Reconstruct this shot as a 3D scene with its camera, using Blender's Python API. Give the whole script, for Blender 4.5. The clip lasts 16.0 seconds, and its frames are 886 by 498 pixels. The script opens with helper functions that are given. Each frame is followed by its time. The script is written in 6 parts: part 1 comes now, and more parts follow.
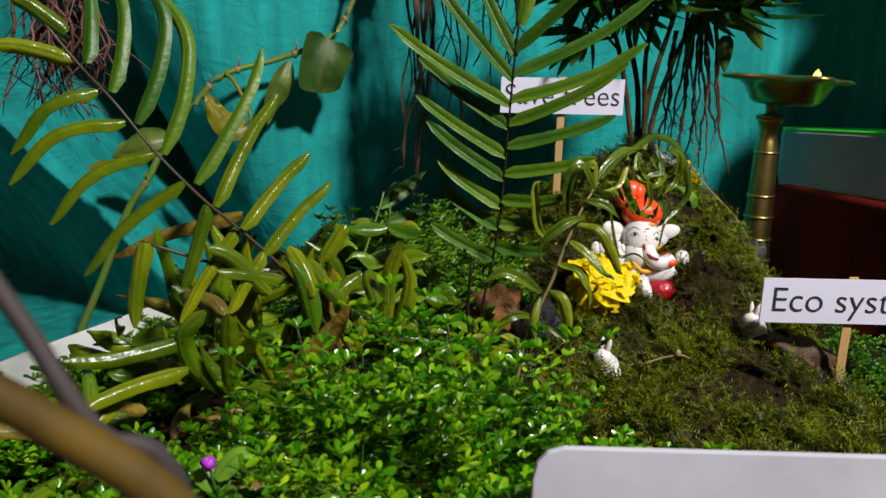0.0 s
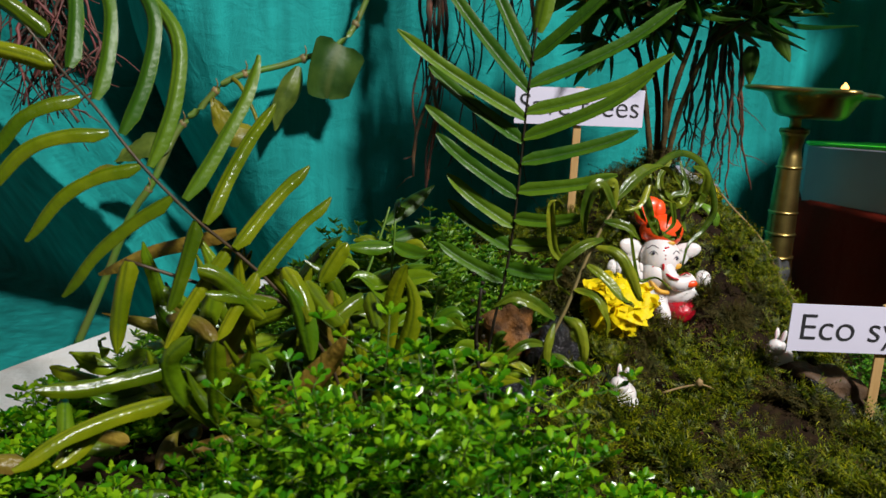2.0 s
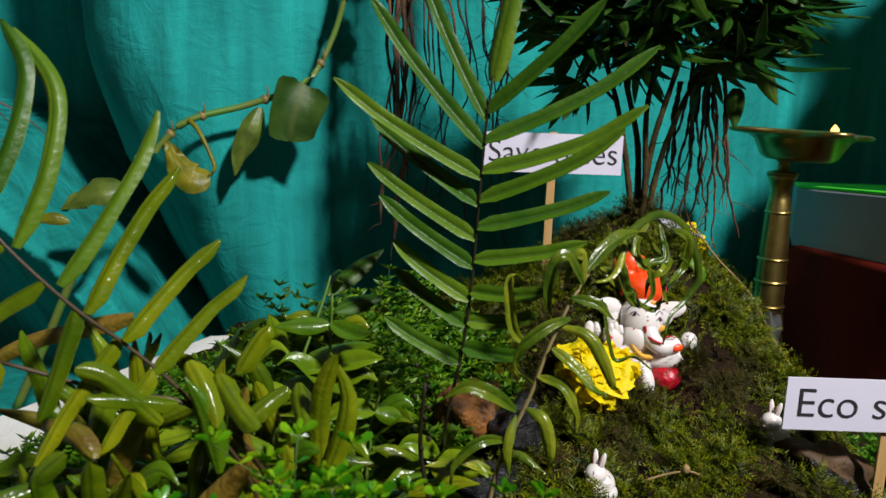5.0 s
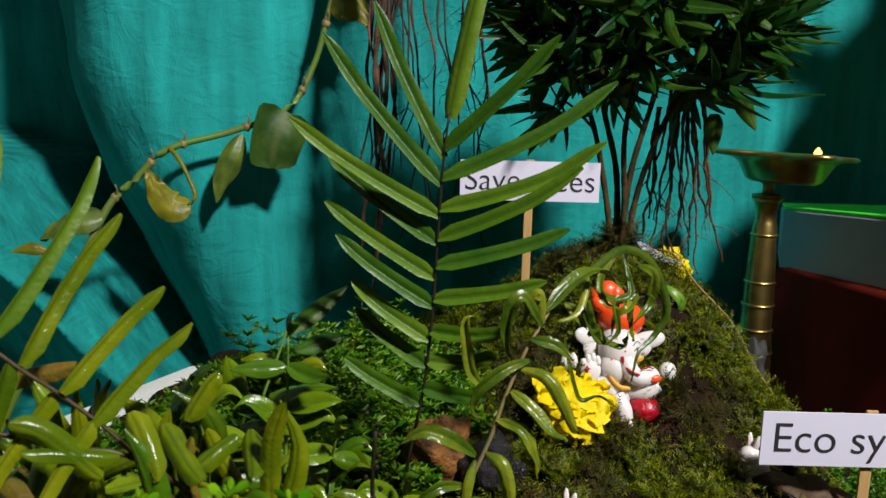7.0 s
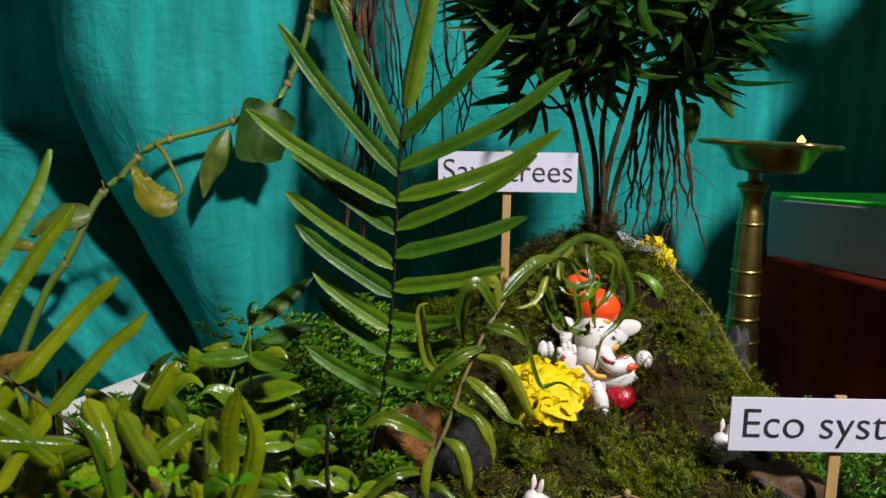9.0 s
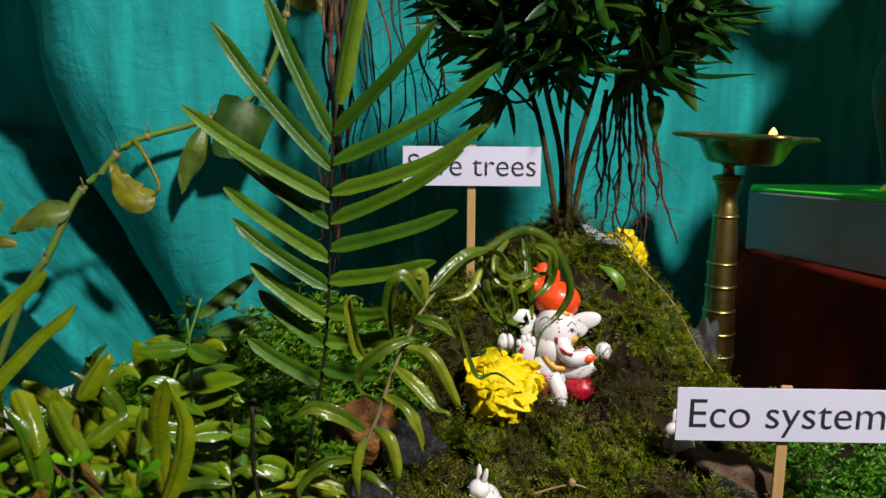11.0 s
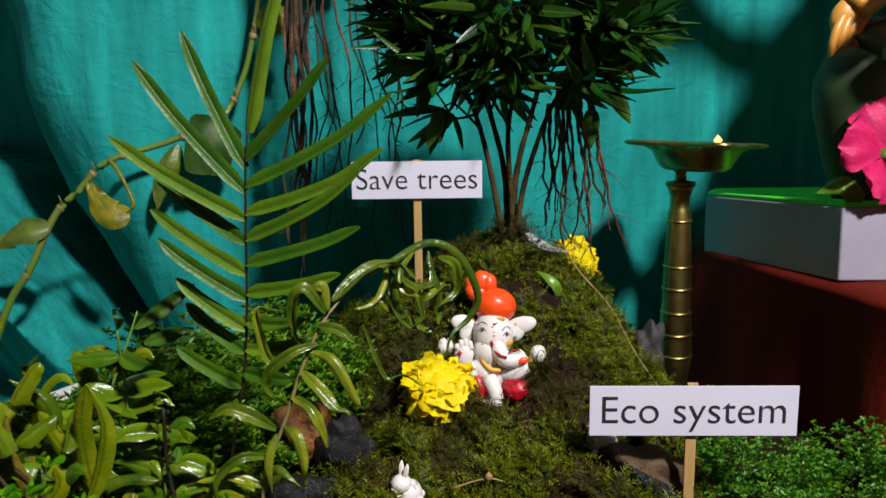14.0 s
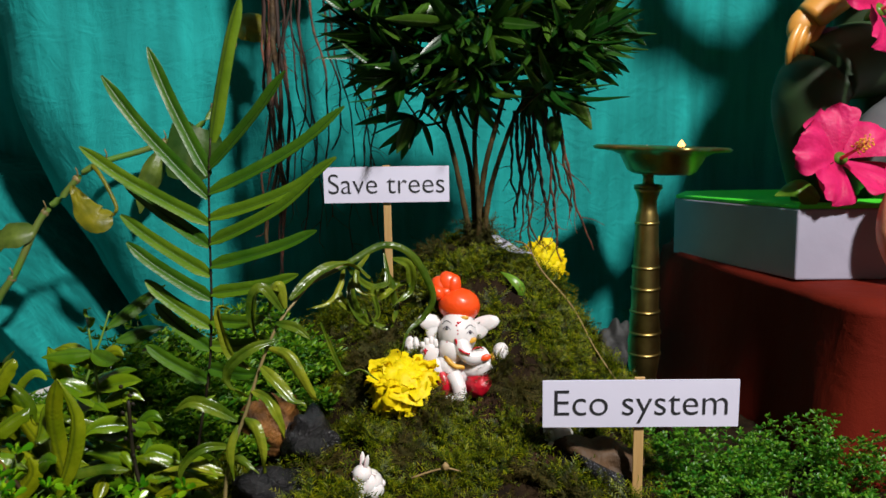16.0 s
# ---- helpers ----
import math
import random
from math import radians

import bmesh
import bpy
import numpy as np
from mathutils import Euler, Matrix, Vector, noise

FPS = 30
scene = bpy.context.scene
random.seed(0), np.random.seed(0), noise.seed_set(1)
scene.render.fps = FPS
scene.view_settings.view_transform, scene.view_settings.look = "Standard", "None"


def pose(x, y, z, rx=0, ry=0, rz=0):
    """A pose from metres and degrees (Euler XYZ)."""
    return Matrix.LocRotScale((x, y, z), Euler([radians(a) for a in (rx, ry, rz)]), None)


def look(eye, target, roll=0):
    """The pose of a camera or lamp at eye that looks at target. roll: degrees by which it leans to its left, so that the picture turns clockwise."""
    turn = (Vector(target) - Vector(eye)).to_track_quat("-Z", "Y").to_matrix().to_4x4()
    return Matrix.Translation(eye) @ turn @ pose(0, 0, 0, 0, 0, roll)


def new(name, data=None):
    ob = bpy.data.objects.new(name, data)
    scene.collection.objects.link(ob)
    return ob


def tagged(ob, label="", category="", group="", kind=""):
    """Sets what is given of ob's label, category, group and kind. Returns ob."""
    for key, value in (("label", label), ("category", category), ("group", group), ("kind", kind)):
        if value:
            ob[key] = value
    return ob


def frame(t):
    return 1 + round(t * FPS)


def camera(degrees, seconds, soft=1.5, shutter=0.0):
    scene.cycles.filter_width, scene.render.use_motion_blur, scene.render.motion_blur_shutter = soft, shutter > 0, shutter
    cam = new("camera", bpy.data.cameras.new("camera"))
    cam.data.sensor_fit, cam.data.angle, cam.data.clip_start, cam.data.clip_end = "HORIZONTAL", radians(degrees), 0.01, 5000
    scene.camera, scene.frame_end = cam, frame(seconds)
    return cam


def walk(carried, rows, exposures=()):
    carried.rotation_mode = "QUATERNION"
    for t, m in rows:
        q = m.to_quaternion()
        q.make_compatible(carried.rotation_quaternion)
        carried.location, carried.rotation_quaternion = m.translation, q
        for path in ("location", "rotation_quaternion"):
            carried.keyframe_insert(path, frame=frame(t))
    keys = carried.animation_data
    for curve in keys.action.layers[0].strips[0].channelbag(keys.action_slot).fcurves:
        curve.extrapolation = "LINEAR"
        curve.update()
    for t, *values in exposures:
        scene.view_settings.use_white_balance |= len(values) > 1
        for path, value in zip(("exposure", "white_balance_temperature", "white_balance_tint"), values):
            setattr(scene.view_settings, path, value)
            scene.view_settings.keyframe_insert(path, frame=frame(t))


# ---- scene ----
cam = camera(63.6, 16.0)
cam.data.dof.use_dof, cam.data.dof.focus_distance, cam.data.dof.aperture_fstop = True, 0.42, 22.0
METRES, EYE, TILT, LEAN, TURN = 0.25, 0.21, -13.0, -1.3, 0.0
ROWS = [
    (0.0, 0.0, 0.0, 0.0, -0.0, 0.0, -0.0),
    (0.5, -0.004, 0.0293, 0.0129, 0.23, 0.14, -0.18),
    (1.0, -0.0069, 0.0542, 0.0289, 0.47, 0.26, -0.46),
    (1.5, 0.0087, 0.079, 0.0271, 0.68, 0.34, -0.76),
    (2.0, 0.0052, 0.0941, 0.0298, 0.87, 0.44, -1.0),
    (2.5, 0.013, 0.1306, 0.0337, 0.89, 0.63, -1.13),
    (3.0, 0.0154, 0.1642, 0.0576, 0.68, 1.02, -1.12),
    (3.5, 0.0248, 0.1915, 0.0819, 0.44, 1.44, -1.04),
    (4.0, 0.0442, 0.2262, 0.0813, 0.19, 1.91, -0.96),
    (6.5, 0.1293, 0.2993, 0.1583, 0.17, 4.06, -0.4),
    (7.0, 0.1506, 0.2955, 0.1544, 0.23, 4.2, -0.22),
    (7.5, 0.1675, 0.2963, 0.1482, 0.38, 4.17, -0.04),
    (8.0, 0.1945, 0.2915, 0.1471, 0.53, 4.08, 0.12),
    (8.5, 0.2111, 0.2895, 0.1499, 0.65, 3.94, 0.24),
    (9.0, 0.2302, 0.2857, 0.1438, 0.75, 3.76, 0.33),
    (11.5, 0.3877, 0.2619, 0.1375, 1.61, 3.36, 0.74),
    (12.0, 0.4158, 0.2526, 0.1385, 1.78, 3.38, 0.9),
    (12.5, 0.4579, 0.2328, 0.1405, 1.96, 3.44, 1.08),
    (13.0, 0.4995, 0.2041, 0.1417, 2.15, 3.57, 1.29),
    (13.5, 0.5299, 0.1772, 0.1437, 2.32, 3.7, 1.48),
    (14.0, 0.5597, 0.1605, 0.141, 2.41, 3.8, 1.64),
    (14.5, 0.5775, 0.1306, 0.1395, 2.4, 3.87, 1.76),
    (15.0, 0.6032, 0.1069, 0.1305, 2.32, 3.87, 1.81),
    (15.5, 0.63, 0.0916, 0.1274, 2.2, 3.87, 1.85),
    (16.0, 0.6498, 0.0761, 0.1326, 2.07, 3.94, 1.89),
]
walk(cam, [(t, pose(0, 0, EYE, TILT, LEAN, TURN) @ pose(METRES * x, METRES * y, METRES * z, 90 + pitch, roll, yaw)) for t, x, y, z, yaw, pitch, roll in ROWS])


# ---- light ----
world = bpy.data.worlds.new("room_air")
scene.world = world
world.use_nodes = True
world.node_tree.nodes["Background"].inputs[0].default_value = (0.75, 0.75, 0.72, 1)
world.node_tree.nodes["Background"].inputs[1].default_value = 0.034


def area_lamp(name, eye, target, size, watts, colour):
    data = bpy.data.lights.new(name, "AREA")
    data.shape, data.size, data.energy, data.color = "DISK", size, watts, colour
    ob = new(name, data)
    ob.matrix_world = look(eye, target)
    return ob


area_lamp("ceiling_lamp_light", (0.84, -0.58, 1.47), (0.1, 0.7, 0.1), 0.16, 57, (1.0, 0.97, 0.94))
scene.view_settings.exposure = 0.0


# ---- materials ----
def shade(name, colour, rough=0.6, metal=0.0, colour2=None, scale=60.0, detail=5.0, bump=0.0, bump_scale=200.0, translucent=0.0,
          vary=0.0, coat=0.0, midrib=None, tip=None, stretch=(1, 1, 1), spec=0.5, sub=0.0, veins=0.0):
    """A procedural surface: two colours mixed by noise, a finer relief, and a random tone per piece."""
    m = bpy.data.materials.new(name)
    m.use_nodes = True
    nt = m.node_tree
    nodes, links = nt.nodes, nt.links
    b = nodes["Principled BSDF"]
    out = nodes["Material Output"]
    b.inputs["Roughness"].default_value = rough
    b.inputs["Metallic"].default_value = metal
    b.inputs["Coat Weight"].default_value = coat
    b.inputs["Coat Roughness"].default_value = 0.12
    b.inputs["Specular IOR Level"].default_value = spec
    if sub:
        b.inputs["Subsurface Weight"].default_value = sub
        b.inputs["Subsurface Radius"].default_value = (0.004, 0.003, 0.003)
        b.inputs["Subsurface Scale"].default_value = 1.0
    co = nodes.new("ShaderNodeTexCoord")
    mp = nodes.new("ShaderNodeMapping")
    mp.inputs["Scale"].default_value = stretch
    links.new(co.outputs["Object"], mp.inputs["Vector"])
    n1 = nodes.new("ShaderNodeTexNoise")
    n1.inputs["Scale"].default_value, n1.inputs["Detail"].default_value = scale, detail
    links.new(mp.outputs["Vector"], n1.inputs["Vector"])
    ramp = nodes.new("ShaderNodeMapRange")
    ramp.inputs[1].default_value, ramp.inputs[2].default_value = 0.35, 0.68
    links.new(n1.outputs["Fac"], ramp.inputs[0])
    mix = nodes.new("ShaderNodeMix")
    mix.data_type = "RGBA"
    mix.inputs[6].default_value = (*colour, 1)
    mix.inputs[7].default_value = (*(colour2 or [c * 0.75 for c in colour]), 1)
    links.new(ramp.outputs[0], mix.inputs[0])
    col = mix.outputs[2]
    if midrib or tip or veins:
        at = nodes.new("ShaderNodeAttribute")
        at.attribute_name = "luv"
        sp = nodes.new("ShaderNodeSeparateXYZ")
        links.new(at.outputs["Vector"], sp.inputs[0])
    if midrib:
        ab = nodes.new("ShaderNodeMath")
        ab.operation = "ABSOLUTE"
        links.new(sp.outputs[0], ab.inputs[0])
        mr = nodes.new("ShaderNodeMapRange")
        mr.inputs[1].default_value, mr.inputs[2].default_value, mr.inputs[3].default_value, mr.inputs[4].default_value = 0.04, 0.22, 0.8, 0.0
        links.new(ab.outputs[0], mr.inputs[0])
        mx = nodes.new("ShaderNodeMix")
        mx.data_type = "RGBA"
        links.new(mr.outputs[0], mx.inputs[0])
        links.new(col, mx.inputs[6])
        mx.inputs[7].default_value = (*midrib, 1)
        col = mx.outputs[2]
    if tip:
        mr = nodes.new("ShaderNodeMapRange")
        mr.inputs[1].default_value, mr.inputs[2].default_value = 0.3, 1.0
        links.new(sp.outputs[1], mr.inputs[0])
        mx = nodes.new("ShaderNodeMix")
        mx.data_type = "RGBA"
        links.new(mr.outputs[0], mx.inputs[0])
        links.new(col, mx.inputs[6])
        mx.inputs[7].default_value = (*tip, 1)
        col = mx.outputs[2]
    if vary:
        oi = nodes.new("ShaderNodeObjectInfo")
        ge = nodes.new("ShaderNodeNewGeometry")
        ad = nodes.new("ShaderNodeMath")
        ad.operation = "ADD"
        links.new(oi.outputs["Random"], ad.inputs[0])
        links.new(ge.outputs["Random Per Island"], ad.inputs[1])
        fr = nodes.new("ShaderNodeMath")
        fr.operation = "FRACT"
        links.new(ad.outputs[0], fr.inputs[0])
        hs = nodes.new("ShaderNodeHueSaturation")
        mr = nodes.new("ShaderNodeMapRange")
        mr.inputs[3].default_value, mr.inputs[4].default_value = 1 - vary, 1 + vary
        links.new(fr.outputs[0], mr.inputs[0])
        links.new(mr.outputs[0], hs.inputs["Value"])
        mh = nodes.new("ShaderNodeMapRange")
        mh.inputs[3].default_value, mh.inputs[4].default_value = 0.5 + vary * 0.07, 0.5 - vary * 0.07
        links.new(fr.outputs[0], mh.inputs[0])
        links.new(mh.outputs[0], hs.inputs["Hue"])
        links.new(col, hs.inputs["Color"])
        col = hs.outputs["Color"]
    links.new(col, b.inputs["Base Color"])
    if bump:
        n2 = nodes.new("ShaderNodeTexNoise")
        n2.inputs["Scale"].default_value, n2.inputs["Detail"].default_value = bump_scale, 6.0
        links.new(mp.outputs["Vector"], n2.inputs["Vector"])
        bp = nodes.new("ShaderNodeBump")
        bp.inputs["Strength"].default_value, bp.inputs["Distance"].default_value = bump, 0.002
        links.new(n2.outputs["Fac"], bp.inputs["Height"])
        links.new(bp.outputs["Normal"], b.inputs["Normal"])
    if veins:
        av = nodes.new("ShaderNodeMath")
        av.operation = "ABSOLUTE"
        links.new(sp.outputs[0], av.inputs[0])
        slant = nodes.new("ShaderNodeMath")
        slant.operation = "MULTIPLY_ADD"
        links.new(av.outputs[0], slant.inputs[0])
        slant.inputs[1].default_value = -7.0
        along = nodes.new("ShaderNodeMath")
        along.operation = "MULTIPLY"
        links.new(sp.outputs[1], along.inputs[0])
        along.inputs[1].default_value = 150.0
        wob = nodes.new("ShaderNodeMath")
        wob.operation = "MULTIPLY_ADD"
        links.new(n1.outputs["Fac"], wob.inputs[0])
        wob.inputs[1].default_value = 9.0
        links.new(along.outputs[0], wob.inputs[2])
        links.new(wob.outputs[0], slant.inputs[2])
        wave = nodes.new("ShaderNodeMath")
        wave.operation = "SINE"
        links.new(slant.outputs[0], wave.inputs[0])
        bv = nodes.new("ShaderNodeBump")
        bv.inputs["Strength"].default_value, bv.inputs["Distance"].default_value = veins, 0.00045
        links.new(wave.outputs[0], bv.inputs["Height"])
        if bump:
            links.new(bp.outputs["Normal"], bv.inputs["Normal"])
        links.new(bv.outputs["Normal"], b.inputs["Normal"])
    if translucent:
        tr = nodes.new("ShaderNodeBsdfTranslucent")
        links.new(col, tr.inputs["Color"])
        ms = nodes.new("ShaderNodeMixShader")
        ms.inputs[0].default_value = translucent
        links.new(b.outputs[0], ms.inputs[1])
        links.new(tr.outputs[0], ms.inputs[2])
        links.new(ms.outputs[0], out.inputs["Surface"])
    return m


def cloth_material(name, colour, colour2, weave=900.0, crease=0.75, stripes=(0.72, 1.28)):
    """Woven cotton: fine weave threads, soft stains and pressed creases."""
    m = shade(name, colour, 0.85, 0, colour2, 9.0, 6.0, spec=0.15)
    nodes, links = m.node_tree.nodes, m.node_tree.links
    co = nodes.new("ShaderNodeTexCoord")
    mp = nodes.new("ShaderNodeMapping")
    mp.inputs["Scale"].default_value = (1.0, 1.0, 0.35)
    links.new(co.outputs["Object"], mp.inputs["Vector"])
    a = nodes.new("ShaderNodeTexNoise")
    a.inputs["Scale"].default_value, a.inputs["Detail"].default_value, a.inputs["Distortion"].default_value = 24.0, 5.0, 1.2
    links.new(mp.outputs["Vector"], a.inputs["Vector"])
    mp2 = nodes.new("ShaderNodeMapping")
    mp2.inputs["Scale"].default_value = (0.55, 1.0, 1.0)
    links.new(co.outputs["Object"], mp2.inputs["Vector"])
    c = nodes.new("ShaderNodeTexNoise")
    c.inputs["Scale"].default_value, c.inputs["Detail"].default_value, c.inputs["Distortion"].default_value = 40.0, 4.0, 1.8
    links.new(mp2.outputs["Vector"], c.inputs["Vector"])
    w = nodes.new("ShaderNodeTexNoise")
    w.inputs["Scale"].default_value = weave
    links.new(co.outputs["Object"], w.inputs["Vector"])
    s1 = nodes.new("ShaderNodeMath")
    s1.operation = "MULTIPLY_ADD"
    links.new(c.outputs["Fac"], s1.inputs[0])
    s1.inputs[1].default_value = 0.45
    links.new(a.outputs["Fac"], s1.inputs[2])
    s2 = nodes.new("ShaderNodeMath")
    s2.operation = "MULTIPLY_ADD"
    links.new(w.outputs["Fac"], s2.inputs[0])
    s2.inputs[1].default_value = 0.14
    links.new(s1.outputs[0], s2.inputs[2])
    mp3 = nodes.new("ShaderNodeMapping")
    mp3.inputs["Scale"].default_value = (1.0, 1.0, 0.10)
    links.new(co.outputs["Object"], mp3.inputs["Vector"])
    st = nodes.new("ShaderNodeTexNoise")
    st.inputs["Scale"].default_value, st.inputs["Detail"].default_value = 38.0, 4.0
    links.new(mp3.outputs["Vector"], st.inputs["Vector"])
    mr = nodes.new("ShaderNodeMapRange")
    mr.inputs[1].default_value, mr.inputs[2].default_value, mr.inputs[3].default_value, mr.inputs[4].default_value = 0.3, 0.7, stripes[0], stripes[1]
    links.new(st.outputs["Fac"], mr.inputs[0])
    hs = nodes.new("ShaderNodeHueSaturation")
    base = nodes["Principled BSDF"].inputs["Base Color"]
    links.new(base.links[0].from_socket, hs.inputs["Color"])
    links.new(mr.outputs[0], hs.inputs["Value"])
    links.new(hs.outputs["Color"], base)
    bp = nodes.new("ShaderNodeBump")
    bp.inputs["Strength"].default_value, bp.inputs["Distance"].default_value = crease, 0.007
    links.new(s2.outputs[0], bp.inputs["Height"])
    links.new(bp.outputs["Normal"], nodes["Principled BSDF"].inputs["Normal"])
    return m


def glow(name, colour, strength):
    m = bpy.data.materials.new(name)
    m.use_nodes = True
    b = m.node_tree.nodes["Principled BSDF"]
    b.inputs["Emission Color"].default_value, b.inputs["Emission Strength"].default_value = (*colour, 1), strength
    b.inputs["Base Color"].default_value = (*colour, 1)
    return m


TEAL = cloth_material("teal_cotton", (0.009, 0.235, 0.218), (0.014, 0.30, 0.285))
RED_CLOTH = cloth_material("rust_red_cotton", (0.095, 0.0050, 0.0014), (0.130, 0.009, 0.002), crease=0.3, stripes=(0.92, 1.08))
PLASTER = shade("plaster", (0.34, 0.32, 0.29), 0.9, 0, (0.30, 0.28, 0.25), 3.0, bump=0.2)
FLOOR = shade("floor_tile", (0.4, 0.37, 0.33), 0.5, 0, (0.34, 0.31, 0.28), 4.0)
WOOD_DARK = shade("table_wood", (0.16, 0.08, 0.04), 0.5, 0, (0.1, 0.05, 0.025), 12.0, stretch=(1, 8, 8))
WHITE_FOAM = shade("white_foam", (0.75, 0.74, 0.74), 0.7, 0, (0.6, 0.57, 0.53), 25.0, bump=0.4, bump_scale=350)
SOIL = shade("wet_soil", (0.020, 0.011, 0.004), 0.85, 0, (0.008, 0.004, 0.002), 90.0, bump=1.0, bump_scale=260, spec=0.12)
SOIL_CLOD = shade("soil_crumbs", (0.050, 0.024, 0.011), 0.9, 0, (0.016, 0.009, 0.005), 160.0, bump=0.8, bump_scale=500, vary=0.4, spec=0.12)
# Moss tips are truly brighter; the near-black base paints in the shade between sprigs.
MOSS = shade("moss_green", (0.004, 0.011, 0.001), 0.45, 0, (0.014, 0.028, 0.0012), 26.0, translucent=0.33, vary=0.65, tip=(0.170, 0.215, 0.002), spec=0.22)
MOSS_BROWN = shade("dry_moss", (0.055, 0.042, 0.007), 0.7, 0, (0.028, 0.032, 0.005), 40.0, translucent=0.2, vary=0.4, spec=0.15)
PILEA = shade("small_leaf_green", (0.075, 0.260, 0.004), 0.22, 0, (0.180, 0.41, 0.008), 30.0, translucent=0.34, vary=0.55, spec=0.6)
SPIKE = shade("spike_moss_green", (0.040, 0.135, 0.005), 0.4, 0, (0.085, 0.20, 0.008), 30.0, translucent=0.3, vary=0.5, spec=0.3, tip=(0.13, 0.30, 0.010))
PILEA_DEEP = shade("blue_green_leaf", (0.050, 0.185, 0.010), 0.36, 0, (0.090, 0.25, 0.014), 40.0, translucent=0.28, vary=0.42, spec=0.35)
PILEA_STEM = shade("pale_green_stem", (0.035, 0.10, 0.008), 0.6, 0, (0.07, 0.08, 0.015), 80.0, vary=0.2)
FERN = shade("fern_leaf_green", (0.040, 0.110, 0.003), 0.42, 0, (0.068, 0.145, 0.005), 70.0, bump=0.2, bump_scale=300, veins=0.035, translucent=0.13, vary=0.32, midrib=(0.024, 0.066, 0.006), spec=0.36)
FERN_OLIVE = shade("wilting_fern_olive", (0.070, 0.120, 0.002), 0.22, 0, (0.150, 0.190, 0.004), 45.0, bump=0.35, bump_scale=200, veins=0.05, translucent=0.16, vary=0.42, spec=0.6, midrib=(0.055, 0.09, 0.004))
FERN_FRESH = shade("fresh_fern_leaflet", (0.070, 0.150, 0.003), 0.24, 0, (0.125, 0.205, 0.006), 45.0, bump=0.35, bump_scale=200, veins=0.05, translucent=0.16, vary=0.35, spec=0.6, midrib=(0.05, 0.11, 0.006))
FERN_DRY = shade("dried_fern", (0.20, 0.17, 0.018), 0.35, 0, (0.13, 0.075, 0.012), 60.0, bump=0.6, bump_scale=260, veins=0.05, translucent=0.1, vary=0.3)
CURL = shade("curled_frond_green", (0.052, 0.100, 0.005), 0.26, 0, (0.170, 0.205, 0.012), 70.0, bump=0.35, bump_scale=240, veins=0.05, translucent=0.14, vary=0.45, spec=0.55)
RACHIS = shade("dark_stalk", (0.012, 0.010, 0.006), 0.55, 0, (0.022, 0.016, 0.008), 100.0, spec=0.2)
RACHIS_BROWN = shade("brown_stalk", (0.055, 0.032, 0.010), 0.5, 0, (0.03, 0.018, 0.008), 100.0)
TAN_STALK = shade("tan_stalk", (0.26, 0.19, 0.07), 0.55, 0, (0.16, 0.13, 0.05), 100.0)
VINE = shade("vine_stem", (0.085, 0.20, 0.018), 0.45, 0, (0.13, 0.15, 0.03), 30.0, coat=0.05)
VINE_LEAF = shade("vine_leaf", (0.024, 0.078, 0.008), 0.55, 0, (0.055, 0.12, 0.014), 45.0, bump=0.3, bump_scale=160, translucent=0.25, midrib=(0.09, 0.14, 0.03))
VINE_PALE = shade("faded_vine_leaf", (0.17, 0.24, 0.035), 0.4, 0, (0.07, 0.12, 0.015), 60.0, bump=0.3, translucent=0.3)
VINE_YELLOW = shade("yellowing_leaf", (0.32, 0.28, 0.012), 0.4, 0, (0.12, 0.14, 0.008), 45.0, bump=0.4, translucent=0.3)
TREE_LEAF = shade("dark_tree_leaf", (0.014, 0.062, 0.005), 0.30, 0, (0.030, 0.100, 0.008), 40.0, translucent=0.25, vary=0.5, spec=0.45, veins=0.08, midrib=(0.05, 0.12, 0.025))
BARK = shade("smooth_bark", (0.078, 0.050, 0.015), 0.8, 0, (0.028, 0.022, 0.008), 90.0, bump=0.6, bump_scale=300, spec=0.2)
ROOT = shade("aerial_root_brown", (0.13, 0.058, 0.022), 0.7, 0, (0.025, 0.013, 0.007), 90.0, bump=0.6, bump_scale=300, vary=0.45)
ROOT_DARK = shade("aerial_root_dark", (0.03, 0.015, 0.012), 0.7, 0, (0.05, 0.022, 0.014), 120.0, vary=0.3)
ROOT_RED = shade("aerial_root_reddish", (0.13, 0.04, 0.03), 0.65, 0, (0.06, 0.02, 0.015), 120.0, vary=0.3)
PAPER = shade("white_paper", (0.64, 0.62, 0.76), 0.75, 0, (0.60, 0.58, 0.71), 15.0, bump=0.1, bump_scale=60)
CARD = shade("grey_card", (0.50, 0.49, 0.56), 0.7, 0, (0.40, 0.39, 0.45), 20.0, bump=0.15, bump_scale=80)
INK = shade("black_ink", (0.02, 0.02, 0.025), 0.6)
STICK = shade("pale_stick_wood", (0.52, 0.33, 0.13), 0.65, 0, (0.42, 0.25, 0.09), 30.0, bump=0.2, stretch=(10, 10, 1))
BRASS = shade("polished_brass", (0.58, 0.44, 0.15), 0.34, 1.0, (0.36, 0.25, 0.08), 45.0, bump=0.08, bump_scale=150)
BRASS_DULL = shade("tarnished_brass", (0.42, 0.33, 0.12), 0.42, 1.0, (0.22, 0.16, 0.06), 60.0, bump=0.15, bump_scale=150)
COTTON = shade("cotton_wick", (0.6, 0.55, 0.45), 0.9, 0, (0.3, 0.24, 0.16), 200.0)
FLAME = glow("oil_flame", (1.0, 0.36, 0.08), 5.0)
